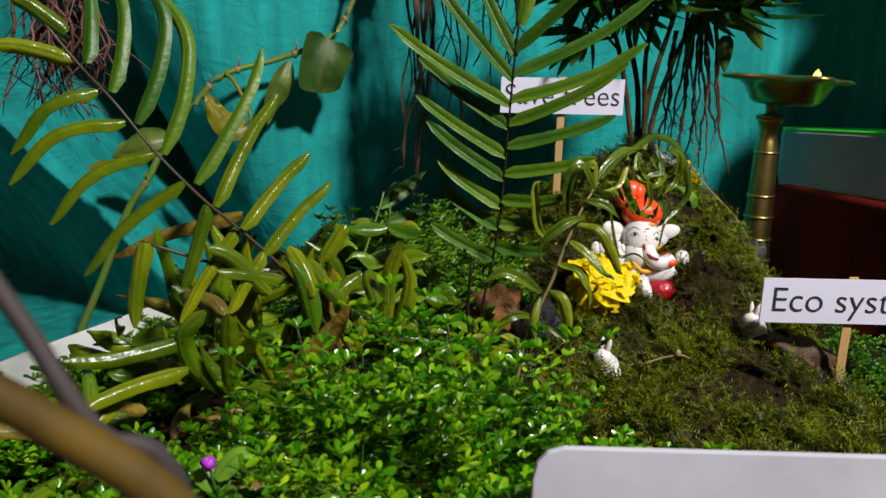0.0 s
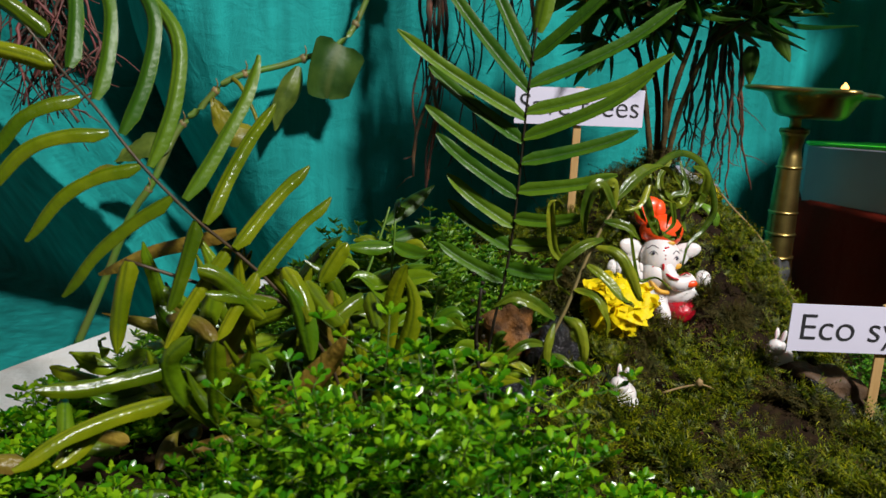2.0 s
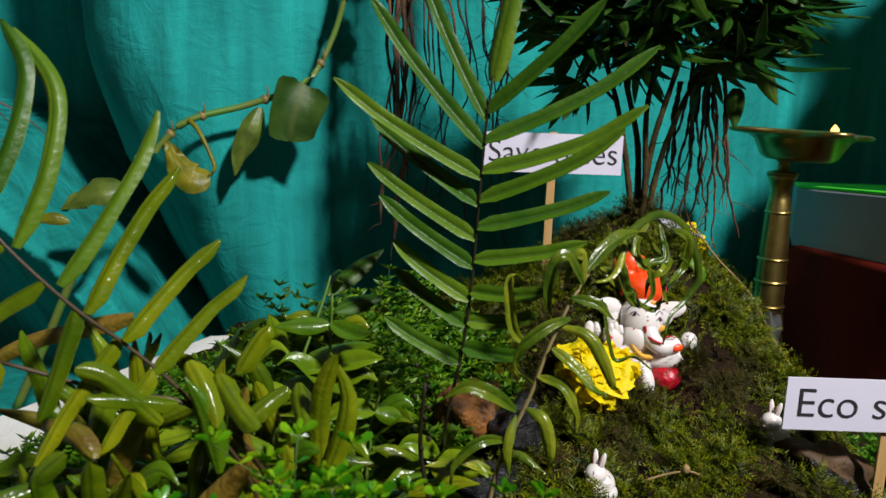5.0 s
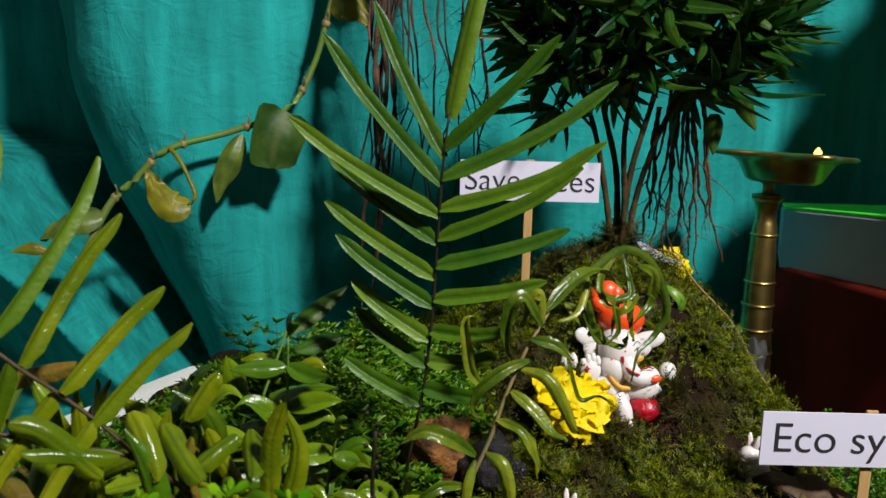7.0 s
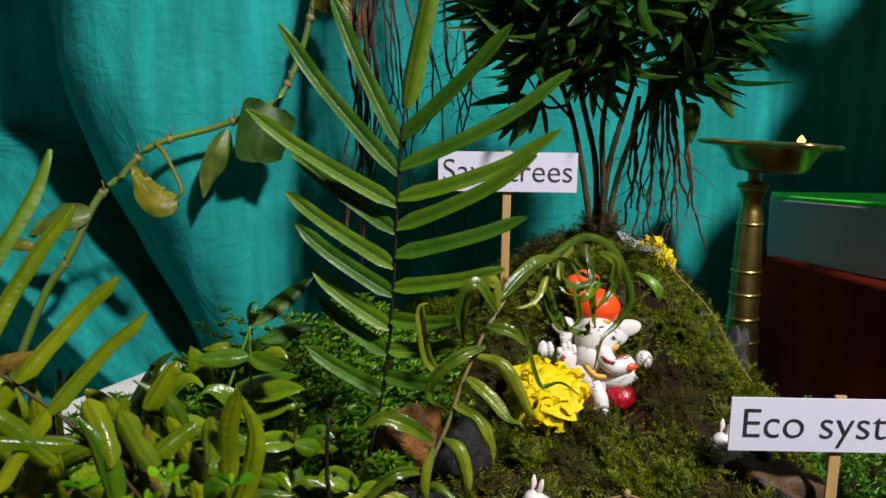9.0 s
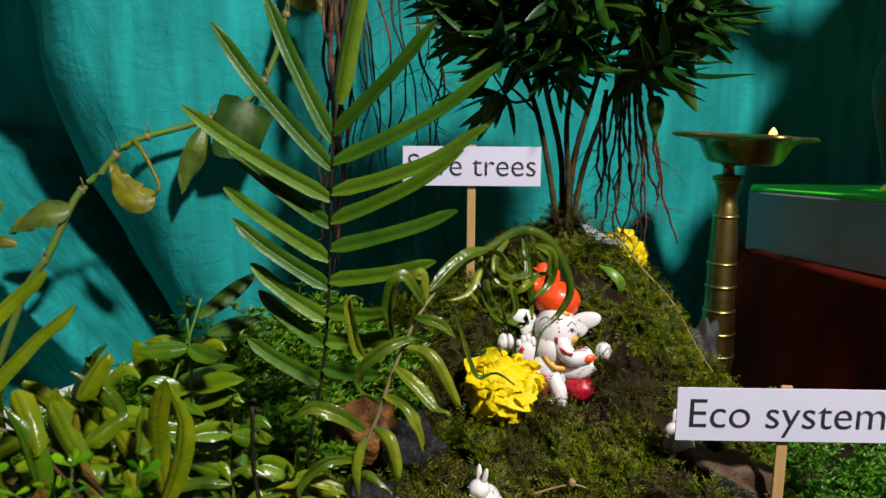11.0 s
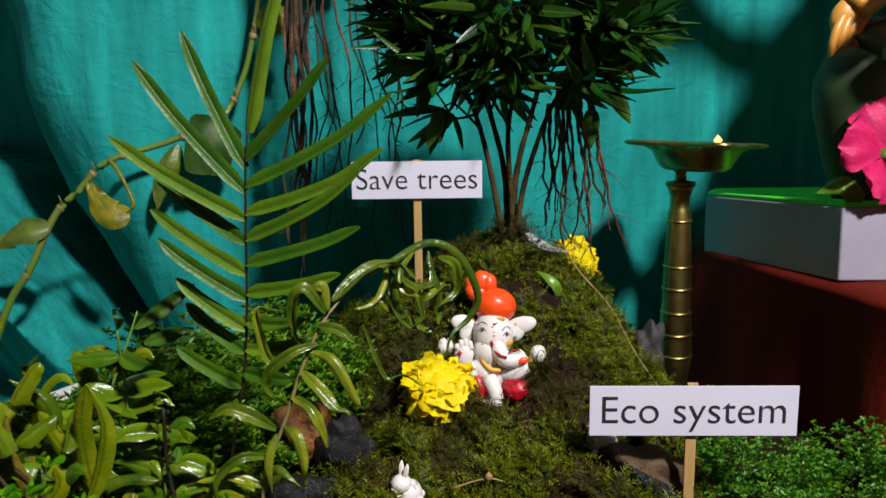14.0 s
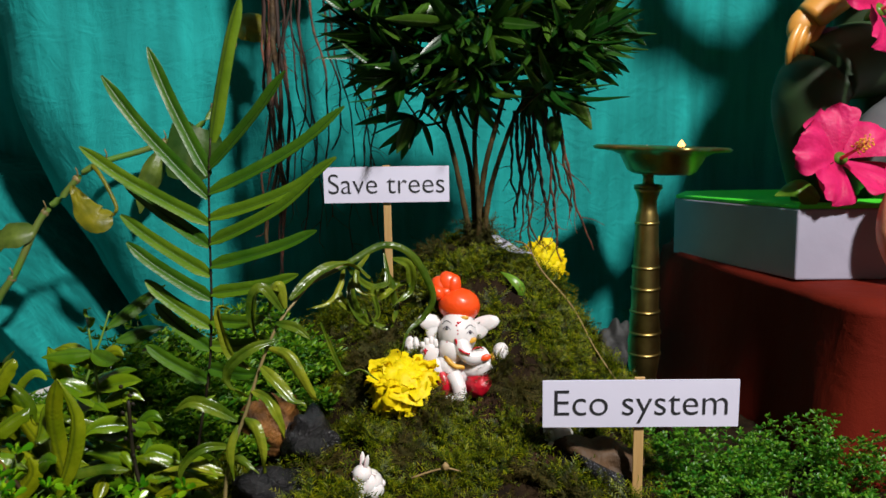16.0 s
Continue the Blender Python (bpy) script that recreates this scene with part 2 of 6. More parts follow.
GREEN_TOP = shade("neon_green_paint", (0.06, 0.75, 0.03), 0.5, 0, (0.10, 0.80, 0.04), 30.0)
GREY_SIDE = shade("lilac_grey_paint", (0.36, 0.34, 0.43), 0.6, 0, (0.31, 0.29, 0.37), 14.0, bump=0.2, bump_scale=70)
PINK = shade("magenta_petal", (0.72, 0.022, 0.16), 0.5, 0, (0.60, 0.012, 0.11), 60.0, bump=0.4, bump_scale=180, translucent=0.25, spec=0.3)
PINK_TUBE = shade("pink_column", (0.75, 0.10, 0.14), 0.5)
POLLEN = shade("yellow_anther", (0.80, 0.38, 0.02), 0.7, vary=0.2)
YELLOW = shade("yellow_petal", (0.96, 0.82, 0.006), 0.55, 0, (0.93, 0.74, 0.005), 120.0, bump=0.1, bump_scale=400, translucent=0.42, vary=0.06, spec=0.3)
CERAMIC = shade("white_resin", (0.74, 0.69, 0.69), 0.32, 0, (0.70, 0.65, 0.64), 30.0, coat=0.25, sub=0.25)
ORANGE = shade("orange_paint", (0.85, 0.075, 0.008), 0.38, 0, (0.80, 0.06, 0.006), 60.0, bump=0.25, bump_scale=250, coat=0.15)
RED = shade("crimson_paint", (0.50, 0.006, 0.02), 0.32, 0, (0.40, 0.004, 0.015), 150.0, bump=0.6, bump_scale=300, coat=0.3)
GOLD = shade("mustard_paint", (0.70, 0.36, 0.03), 0.45)
EYE_INK = shade("dark_eye_paint", (0.03, 0.02, 0.04), 0.4)
RABBIT_PINK = shade("pale_pink_resin", (0.75, 0.52, 0.55), 0.4)
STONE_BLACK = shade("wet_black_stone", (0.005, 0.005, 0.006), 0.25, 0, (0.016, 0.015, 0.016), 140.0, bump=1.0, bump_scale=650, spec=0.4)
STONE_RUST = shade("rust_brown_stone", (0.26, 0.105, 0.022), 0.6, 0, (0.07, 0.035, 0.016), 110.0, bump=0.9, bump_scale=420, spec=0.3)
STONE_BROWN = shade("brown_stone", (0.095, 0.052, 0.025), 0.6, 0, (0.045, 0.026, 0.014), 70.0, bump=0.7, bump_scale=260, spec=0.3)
STONE_GREY = shade("grey_stone", (0.028, 0.028, 0.028), 0.7, 0, (0.025, 0.025, 0.025), 60.0, bump=0.4)
IDOL_SKIN = shade("ochre_skin_paint", (0.62, 0.29, 0.05), 0.4, 0, (0.55, 0.24, 0.04), 40.0, coat=0.15)
IDOL_GREEN = shade("olive_green_drape", (0.016, 0.045, 0.010), 0.6, 0, (0.024, 0.035, 0.012), 25.0)
IDOL_GREY = shade("grey_drape", (0.16, 0.17, 0.17), 0.6, 0, (0.12, 0.12, 0.13), 25.0)
IDOL_BLUE = shade("pale_blue_ball", (0.35, 0.38, 0.55), 0.35, 0, (0.16, 0.12, 0.35), 40.0)
SALMON = shade("salmon_skin_paint", (0.78, 0.30, 0.17), 0.45, 0, (0.72, 0.26, 0.15), 40.0)
PETAL_WHITE = shade("white_petal", (0.46, 0.46, 0.55), 0.55, 0, (0.38, 0.38, 0.47), 80.0, translucent=0.2)
PURPLE = shade("purple_floret", (0.35, 0.02, 0.50), 0.5)
LIME_LEAF = shade("lime_leaf", (0.17, 0.34, 0.03), 0.35, 0, (0.12, 0.28, 0.02), 60.0, translucent=0.3, midrib=(0.1, 0.22, 0.02))
STRAW = shade("straw", (0.30, 0.20, 0.08), 0.7, 0, (0.2, 0.12, 0.05), 100.0)
NEAR_BROWN = shade("brown_dry_stalk", (0.100, 0.058, 0.006), 0.7, 0, (0.016, 0.011, 0.003), 40.0, spec=0.2)
NEAR_DARK = shade("dark_dry_stalk", (0.03, 0.022, 0.022), 0.7, 0, (0.045, 0.03, 0.03), 40.0)


# ---- geometry tools ----
def catmull(pts, n):
    """n points on a smooth curve through pts."""
    p = np.array(pts, float)
    p = np.vstack([2 * p[0] - p[1], p, 2 * p[-1] - p[-2]])
    out = []
    k = len(p) - 3
    for s in np.linspace(0, k - 1e-6, n):
        i = int(s)
        u = s - i
        a, b, c, d = p[i:i + 4]
        out.append(0.5 * (2 * b + (c - a) * u + (2 * a - 5 * b + 4 * c - d) * u * u + (3 * b - a - 3 * c + d) * u ** 3))
    return np.array(out)


def unit(v):
    v = np.array(v, float)
    return v / max(np.linalg.norm(v), 1e-9)


class Geo:
    """Collects vertices, faces, material slots and a leaf coordinate, and links them as one mesh."""

    def __init__(self):
        self.v, self.f, self.m, self.uv, self.slot = [], [], [], [], 0
        self.n = 0

    def add(self, verts, faces, uv=None):
        verts = np.asarray(verts, float)
        self.v.append(verts)
        self.uv.append(np.zeros((len(verts), 2)) if uv is None else np.asarray(uv, float))
        self.f.extend([tuple(i + self.n for i in q) for q in faces])
        self.m.extend([self.slot] * len(faces))
        self.n += len(verts)
        return self

    def tube(self, pts, r0, r1=None, sides=7, n=None, bumps=0.0, smooth=True):
        r1 = r0 if r1 is None else r1
        n = n or max(4, 4 * len(pts))
        c = catmull(pts, n) if smooth else np.array(pts, float)
        n = len(c)
        t = np.gradient(c, axis=0)
        ref = np.array([0.31, 0.22, 0.92])
        verts, uv = [], []
        for i in range(n):
            d = unit(t[i])
            a = unit(np.cross(d, ref if abs(d @ ref) < 0.9 else np.array([1.0, 0, 0])))
            b = np.cross(d, a)
            r = r0 + (r1 - r0) * i / (n - 1)
            r *= 1 + bumps * math.sin(i * 2.3 + r0 * 9e4)
            for k in range(sides):
                w = 2 * math.pi * k / sides
                verts.append(c[i] + r * (math.cos(w) * a + math.sin(w) * b))
                uv.append((0, i / (n - 1)))
        faces = [(i * sides + k, i * sides + (k + 1) % sides, (i + 1) * sides + (k + 1) % sides, (i + 1) * sides + k)
                 for i in range(n - 1) for k in range(sides)]
        faces += [tuple(range(sides))[::-1], tuple((n - 1) * sides + k for k in range(sides))]
        return self.add(verts, faces, uv)

    def lathe(self, profile, sides=32, centre=(0, 0, 0), lobes=None):
        """Turns (radius, height) pairs round the z axis; lobes(angle, i) scales the radius."""
        verts, faces = [], []
        n = len(profile)
        for i, (r, z) in enumerate(profile):
            for k in range(sides):
                w = 2 * math.pi * k / sides
                s = lobes(w, i) if lobes else 1
                verts.append((centre[0] + r * s * math.cos(w), centre[1] + r * s * math.sin(w), centre[2] + z))
        for i in range(n - 1):
            for k in range(sides):
                faces.append((i * sides + k, i * sides + (k + 1) % sides, (i + 1) * sides + (k + 1) % sides, (i + 1) * sides + k))
        faces += [tuple(range(sides))[::-1], tuple((n - 1) * sides + k for k in range(sides))]
        return self.add(verts, faces)

    def blob(self, c, r, rot=(0, 0, 0), seg=14, rings=9, rough=0.0, freq=3.0):
        """An ellipsoid, with an uneven surface where rough is given."""
        e = np.array(Euler([radians(a) for a in rot]).to_matrix())
        verts = []
        for i in range(rings + 1):
            ph = math.pi * i / rings
            for k in range(seg):
                th = 2 * math.pi * k / seg
                d = np.array([math.sin(ph) * math.cos(th), math.sin(ph) * math.sin(th), math.cos(ph)])
                s = 1 + rough * (noise.noise(Vector(d * freq + np.array(c) * 37)) if rough else 0)
                verts.append(e @ (d * np.array(r) * s) + np.array(c))
        faces = [(i * seg + k, (i + 1) * seg + k, (i + 1) * seg + (k + 1) % seg, i * seg + (k + 1) % seg) for i in range(rings) for k in range(seg)]
        return self.add(verts, faces)

    def leaf(self, path, width, up=(0, -1, 0), kind="strap", fold=0.25, n=12, ruffle=0.0, twist=0.0, thick=0.06, seed=0, vee=False):
        """A leaf along path (three or more points): a bowed blade with a groove along its midrib and a skin below."""
        c = catmull(path, n + 1)
        t = np.gradient(c, axis=0)
        across = (-1.0, -0.62, -0.22, 0.0, 0.22, 0.62, 1.0)
        lift = (-1.0, -0.22, 0.10, -0.08, 0.10, -0.22, -1.0)
        if vee:
            lift = (0.70, 0.55, 0.15, -0.40, 0.15, 0.55, 0.70)
        verts, uv = [], []
        for i in range(n + 1):
            s = i / n
            if kind == "strap":
                w = min(1.0, 0.45 + 5 * s) * (1 - 0.25 * s) * (1 - max(0, (s - 0.8) / 0.2) ** 2 * 0.8)
            elif kind == "lance":
                w = max(0.05, math.sin(math.pi * (0.04 + 0.96 * s) ** 0.8)) ** 0.9
            elif kind == "ovate":
                w = max(0.04, math.sin(math.pi * (0.03 + 0.97 * s) ** 0.62)) ** 0.75
            else:
                w = max(0.06, s) ** 0.7 * (1.0 if s < 0.85 else 1 - ((s - 0.85) / 0.15) ** 2 * 0.6)
            d = unit(t[i])
            u = np.array(up, float)
            u = unit(u - d * (u @ d))
            side = np.cross(d, u)
            if twist:
                a = twist * s
                side, u = side * math.cos(a) + u * math.sin(a), u * math.cos(a) - side * math.sin(a)
            for k in range(7):
                z = lift[k] * fold * w * width * 0.5
                if ruffle:
                    z += ruffle * width * abs(across[k]) * math.sin(s * 15 + k * 2.4 + seed) * s
                verts.append(c[i] + side * across[k] * w * width * 0.5 + u * z)
                uv.append((across[k], s))
            skin = 0.0002 + thick * 0.0025
            for k in range(7):
                verts.append(verts[i * 14 + k] - u * skin)
                uv.append((across[k], s))
        faces = []
        for i in range(n):
            for k in range(6):
                p, q = i * 14 + k, (i + 1) * 14 + k
                faces += [(p, p + 1, q + 1, q), (p + 7, q + 7, q + 8, p + 8)]
        return self.add(verts, faces, uv)

    def slab(self, outline, z0, z1):
        """A prism on an outline of (x, y)."""
        k = len(outline)
        verts = [(x, y, z0) for x, y in outline] + [(x, y, z1) for x, y in outline]
        faces = [tuple(range(k))[::-1], tuple(range(k, 2 * k))] + [(i, (i + 1) % k, k + (i + 1) % k, k + i) for i in range(k)]
        return self.add(verts, faces)

    def mesh(self, name, mats, smooth=True):
        me = bpy.data.meshes.new(name)
        v = np.vstack(self.v)
        me.from_pydata(v.tolist(), [], self.f)
        for m in (mats if isinstance(mats, (list, tuple)) else [mats]):
            me.materials.append(m)
        me.polygons.foreach_set("material_index", self.m)
        me.polygons.foreach_set("use_smooth", [smooth] * len(self.f))
        at = me.attributes.new("luv", "FLOAT2", "POINT")
        at.data.foreach_set("vector", np.vstack(self.uv).ravel())
        me.update()
        return me


def thing(name, at=(0, 0, 0), label="", category="", group="", kind="", turn=(0, 0, 0), scale=1.0):
    ob = new(name)
    ob.empty_display_size = 0.01
    ob.matrix_world = pose(*at, *turn) @ Matrix.Scale(scale, 4)
    return tagged(ob, label, category, group, kind)


def part(name, geo, material, parent=None, label="", smooth=True, kind="", bevel=0.0):
    """Links a Geo, or a mesh made before, as one mesh object under a thing or a part."""
    me = geo if isinstance(geo, bpy.types.Mesh) else geo.mesh(name, material, smooth)
    ob = new(name, me)
    ob.parent = parent
    if bevel:
        b = ob.modifiers.new("edge", "BEVEL")
        b.width, b.segments, b.limit_method = bevel, 2, "ANGLE"
    return tagged(ob, label, kind=kind)


def scatter(name, templates, places, material, parent=None, kind="stuff", label=""):
    """Joins many small copies into one mesh. templates: (verts, faces, uv); places: (index, position, 3x3)."""
    vs, fs, us, n = [], [], [], 0
    by = {}
    for k, p, r in places:
        by.setdefault(k, []).append((p, r))
    for k, items in by.items():
        tv, tf, tu = templates[k]
        tv, tf = np.array(tv, float), np.array(tf, int)
        pos = np.array([p for p, _ in items])
        rot = np.array([r for _, r in items])
        v = np.einsum("nij,vj->nvi", rot, tv) + pos[:, None, :]
        f = tf[None] + (np.arange(len(items)) * len(tv))[:, None, None] + n
        vs.append(v.reshape(-1, 3))
        fs.append(f.reshape(-1, tf.shape[1]))
        us.append(np.tile(np.array(tu, float), (len(items), 1)))
        n += len(items) * len(tv)
    v, f, u = np.vstack(vs), np.vstack(fs), np.vstack(us)
    me = bpy.data.meshes.new(name)
    size = f.shape[1]
    me.vertices.add(len(v))
    me.vertices.foreach_set("co", v.ravel())
    me.loops.add(f.size)
    me.loops.foreach_set("vertex_index", f.ravel())
    me.polygons.add(len(f))
    me.polygons.foreach_set("loop_start", np.arange(len(f)) * size)
    me.polygons.foreach_set("loop_total", np.full(len(f), size))
    me.polygons.foreach_set("use_smooth", np.ones(len(f), bool))
    me.materials.append(material)
    at = me.attributes.new("luv", "FLOAT2", "POINT")
    at.data.foreach_set("vector", u.ravel())
    me.update(calc_edges=True)
    me.validate()
    ob = new(name, me)
    ob.parent = parent
    return tagged(ob, label, kind=kind)


def turned(direction, spin, size):
    """A 3x3 that stands a template's z along direction, spun about it and scaled."""
    z = unit(direction)
    x = unit(np.cross(np.array([0.13, 0.95, 0.2]) if abs(z[2]) > 0.3 else np.array([0, 0, 1.0]), z))
    y = np.cross(z, x)
    c, s = math.cos(spin), math.sin(spin)
    return np.stack([x * c + y * s, y * c - x * s, z], axis=1) * size


rng = np.random.default_rng(7)


# ---- the place: room, table, cloth, tray, mound ----
def ground_z(x, y):
    """Height of the planted mound."""
    sx = 0.13 if x < 0.175 else 0.100
    z = 0.030 + 0.118 * math.exp(-((x - 0.175) / sx) ** 2 - ((y - 0.63) / 0.12) ** 2)
    fall = 1 / (1 + math.exp(-(x - 0.285) / 0.018))
    z -= 0.060 * fall
    z += 0.010 * math.exp(-((x + 0.02) / 0.08) ** 2 - ((y - 0.33) / 0.07) ** 2)
    z -= 0.040 * math.exp(-((x - 0.158) / 0.029) ** 2 - ((y - 0.527) / 0.026) ** 2)
    z -= 0.011 * math.exp(-((x - 0.232) / 0.020) ** 2 - ((y - 0.482) / 0.016) ** 2)
    z -= 0.022 * math.exp(-((x - 0.252) / 0.032) ** 2 - ((y - 0.446) / 0.020) ** 2)
    z -= 0.010 * math.exp(-((x - 0.104) / 0.014) ** 2 - ((y - 0.408) / 0.014) ** 2)
    z += 0.006 * noise.noise(Vector((x * 22, y * 22, 1.3))) + 0.0025 * noise.noise(Vector((x * 70, y * 70, 4.1)))
    return z


TABLE_Z = -0.10


def soil_edge(y):
    """Where the soil ends on the white board."""
    return -0.214 + (y - 0.40) * 0.16 + 0.012 * noise.noise(Vector((3.0, y * 30, 0))) - 0.09 / (1 + math.exp((y - 0.325) / 0.012))


def cloth_y(x, z):
    """Depth of the hanging cloth: a slanting tuck that rolls away at the one side, soft upright folds, and a sweep back at the other side."""
    xs = (-1.2, -0.75, -0.44, -0.29, -0.20, -0.10, 0.05, 0.20, 0.35, 0.50, 0.75, 1.4)
    ys = (0.70, 0.73, 0.76, 0.80, 0.835, 0.87, 0.875, 0.92, 0.985, 1.05, 1.08, 1.10)
    y = float(np.interp(x, xs, ys))
    h = min(max(z, -0.1), 0.38)
    turn = float(np.interp(h, (-0.10, 0.008, 0.107, 0.172, 0.305, 0.38), (-0.19, -0.233, -0.272, -0.311, -0.350, -0.362)))
    turn += 0.09 + 0.012 * noise.noise(Vector((z * 7, 1.0, 8.0)))
    far = -0.300 - 0.85 * h - 3.0 * max(0.0, h - 0.19) + 0.008 * noise.noise(Vector((z * 9, 4.0, 8.0)))
    d = max(0.0, turn - x)
    deep = min(0.42, 7.8 * d * d)
    s = min(1.0, max(0.0, (far - x) / 0.035))
    s = s * s * (3 - 2 * s)
    y += deep * (1 - s) + (0.012 + 0.9 * max(0.0, far - x - 0.03)) * s
    wide = noise.noise(Vector((x * 3, z * 2, 5)))
    y += 0.007 * math.sin(x * 40 + 3 * noise.noise(Vector((x * 5, z * 3, 0)))) * (0.5 + 0.7 * wide)
    y += 0.006 * noise.noise(Vector((x * 16, z * 5, 2.0))) + 0.0016 * noise.noise(Vector((x * 70, z * 18, 6.0)))
    return y


def build_room():
    g = Geo().slab([(-2.2, -2.2), (2.2, -2.2), (2.2, 2.2), (-2.2, 2.2)], -0.87, -0.85)
    tagged(part("floor", g, FLOOR, smooth=False), "plain stone floor of the room", kind="structure")
    g = Geo().slab([(-2.2, -2.2), (2.2, -2.2), (2.2, 2.2), (-2.2, 2.2)], 2.1, 2.14)
    tagged(part("ceiling", g, PLASTER, smooth=False), "plain plaster ceiling of the room", kind="structure")
    for name, o in (("wall_south", [(-2.2, -2.3), (2.2, -2.3), (2.2, -2.2), (-2.2, -2.2)]), ("wall_north", [(-2.2, 2.2), (2.2, 2.2), (2.2, 2.3), (-2.2, 2.3)]),
                    ("wall_west", [(-2.3, -2.2), (-2.2, -2.2), (-2.2, 2.2), (-2.3, 2.2)]), ("wall_east", [(2.2, -2.2), (2.3, -2.2), (2.3, 2.2), (2.2, 2.2)])):
        tagged(part(name, Geo().slab(o, -0.85, 2.1), PLASTER, smooth=False), "plain plaster wall of the room", kind="structure")
    t = thing("table", (0.1, 0.55, TABLE_Z), "dark wooden table that carries the whole display", "table")
    part("tabletop", Geo().slab([(-1.1, -0.42), (1.1, -0.42), (1.1, 0.62), (-1.1, 0.62)], -0.03, -0.004), WOOD_DARK, t, smooth=False, bevel=0.004)
    for x, y in ((-1.04, -0.36), (1.04, -0.36), (-1.04, 0.56), (1.04, 0.56)):
        part("leg", Geo().slab([(x - 0.03, y - 0.03), (x + 0.03, y - 0.03), (x + 0.03, y + 0.03), (x - 0.03, y + 0.03)], -0.75, -0.03), WOOD_DARK, t, smooth=False)


def build_cloth():
    nx, nz, ny = 440, 170, 12
    verts, faces = [], []
    xs = np.linspace(-1.0, 1.15, nx)
    for x in xs:
        foot = cloth_y(x, TABLE_Z)
        for j in range(ny):
            y = 0.16 + (foot - 0.02 - 0.16) * j / ny
            verts.append((x, y, TABLE_Z + 0.003 * noise.noise(Vector((x * 9, y * 9, 3))) + 0.004))
        for j in range(nz):
            z = TABLE_Z + 0.006 + 1.0 * (j / (nz - 1)) ** 1.15
            verts.append((x, cloth_y(x, z) - 0.03 * math.exp(-(z - TABLE_Z) / 0.02), z))
    k = ny + nz
    faces = [(i * k + j, (i + 1) * k + j, (i + 1) * k + j + 1, i * k + j + 1) for i in range(nx - 1) for j in range(k - 1)]
    ob = part("backdrop", Geo().add(verts, faces), TEAL)
    m = ob.modifiers.new("thickness", "SOLIDIFY")
    m.thickness, m.offset = 0.0012, 1.0
    tagged(ob, "creased teal cotton cloth hung in folds behind the display", "cloth", kind="structure")


def build_tray():
    t = thing("foam_board", (0, 0, TABLE_Z + 0.006), "white foam board under the planted mound, soiled with earth", "board")
    outline = [(-0.32, 0.36), (-0.285, 0.47), (-0.205, 0.665), (-0.19, 0.70), (-0.12, 0.72), (0.05, 0.72), (0.12, 0.10), (-0.30, 0.10)]
    part("board", Geo().slab(outline, 0.0, 0.118), WHITE_FOAM, t, smooth=False, bevel=0.004)


def build_ground():
    nx, ny = 210, 170
    xs, ys = np.linspace(-0.335, 0.56, nx), np.linspace(0.11, 0.735, ny)
    verts = []
    for i, x in enumerate(xs):
        for j, y in enumerate(ys):
            cut = soil_edge(y)
            edge = 0.0 if x > cut else (cut - x) * 1.2
            z = ground_z(x, y) - edge
            if i in (0, nx - 1) or j in (0, ny - 1):
                z = TABLE_Z + 0.005
            verts.append((x, y, z))
    faces = [(i * ny + j, (i + 1) * ny + j, (i + 1) * ny + j + 1, i * ny + j + 1) for i in range(nx - 1) for j in range(ny - 1)]
    tagged(part("ground", Geo().add(verts, faces), SOIL), "mound of dark wet potting soil", "soil", kind="structure")


build_room()
build_cloth()
build_tray()
build_ground()


# ---- signs ----
def letters(text, size, at, parent):
    cu = bpy.data.curves.new("writing", "FONT")
    cu.body, cu.size, cu.align_x, cu.align_y, cu.extrude, cu.offset = text, size, "CENTER", "CENTER", 0.0001, -0.00022
    ob = new("writing_curve", cu)
    deps = bpy.context.evaluated_depsgraph_get()
    me = bpy.data.meshes.new_from_object(ob.evaluated_get(deps))
    bpy.data.objects.remove(ob)
    me.materials.clear()
    me.materials.append(INK)
    w = new("writing", me)
    w.parent = parent
    w.matrix_local = pose(*at, 90, 0, 0)
    return tagged(w, "black printed words on white paper")


def build_sign(text, at, width, height, foot, turn, lean, size, stick_w, stretch, label):
    t = thing("sign", at, label, "sign", "lettered signs", turn=(0, lean, turn))
    b = 0.0012
    board = Geo()
    pts = []
    for i in range(9):
        x = -width / 2 + width * i / 8
        pts.append((x, 0.0))
    verts = [(x, y + d, z) for x, y in pts for d in (-b / 2, b / 2) for z in (-height / 2, height / 2)]
    faces = []
    for i in range(8):
        a, c = i * 4, (i + 1) * 4
        faces += [(a, c, c + 1, a + 1), (a + 2, a + 3, c + 3, c + 2), (a + 1, c + 1, c + 3, a + 3), (a, a + 2, c + 2, c)]
    faces += [(0, 1, 3, 2), (32, 34, 35, 33)]
    panel = part("panel", board.add(verts, faces), PAPER, t, "white paper panel, cut by hand", smooth=False)
    w = letters(text, size, (0, -0.0009, 0.0), panel)
    w.scale = (stretch, 1, 1)
    part("stick", Geo().slab([(-stick_w / 2, 0.0018), (stick_w / 2, 0.0018), (stick_w / 2, 0.0036), (-stick_w / 2, 0.0036)], -foot, height / 2 + 0.001), STICK, t,
         "flat pale wooden stick", smooth=False, bevel=0.0005)
    return t


build_sign("Save trees", (0.099, 0.605, 0.2025), 0.102, 0.029, 0.125, 0, 0, 0.0235, 0.0062, 0.99, "white paper sign lettered Save trees on a wooden stick in moss")
build_sign("Eco system", (0.2665, 0.44, 0.0795), 0.1175, 0.0295, 0.125, 0, 0, 0.0235, 0.0062, 1.0, "white paper sign lettered Eco system on a wooden stick beside stones")


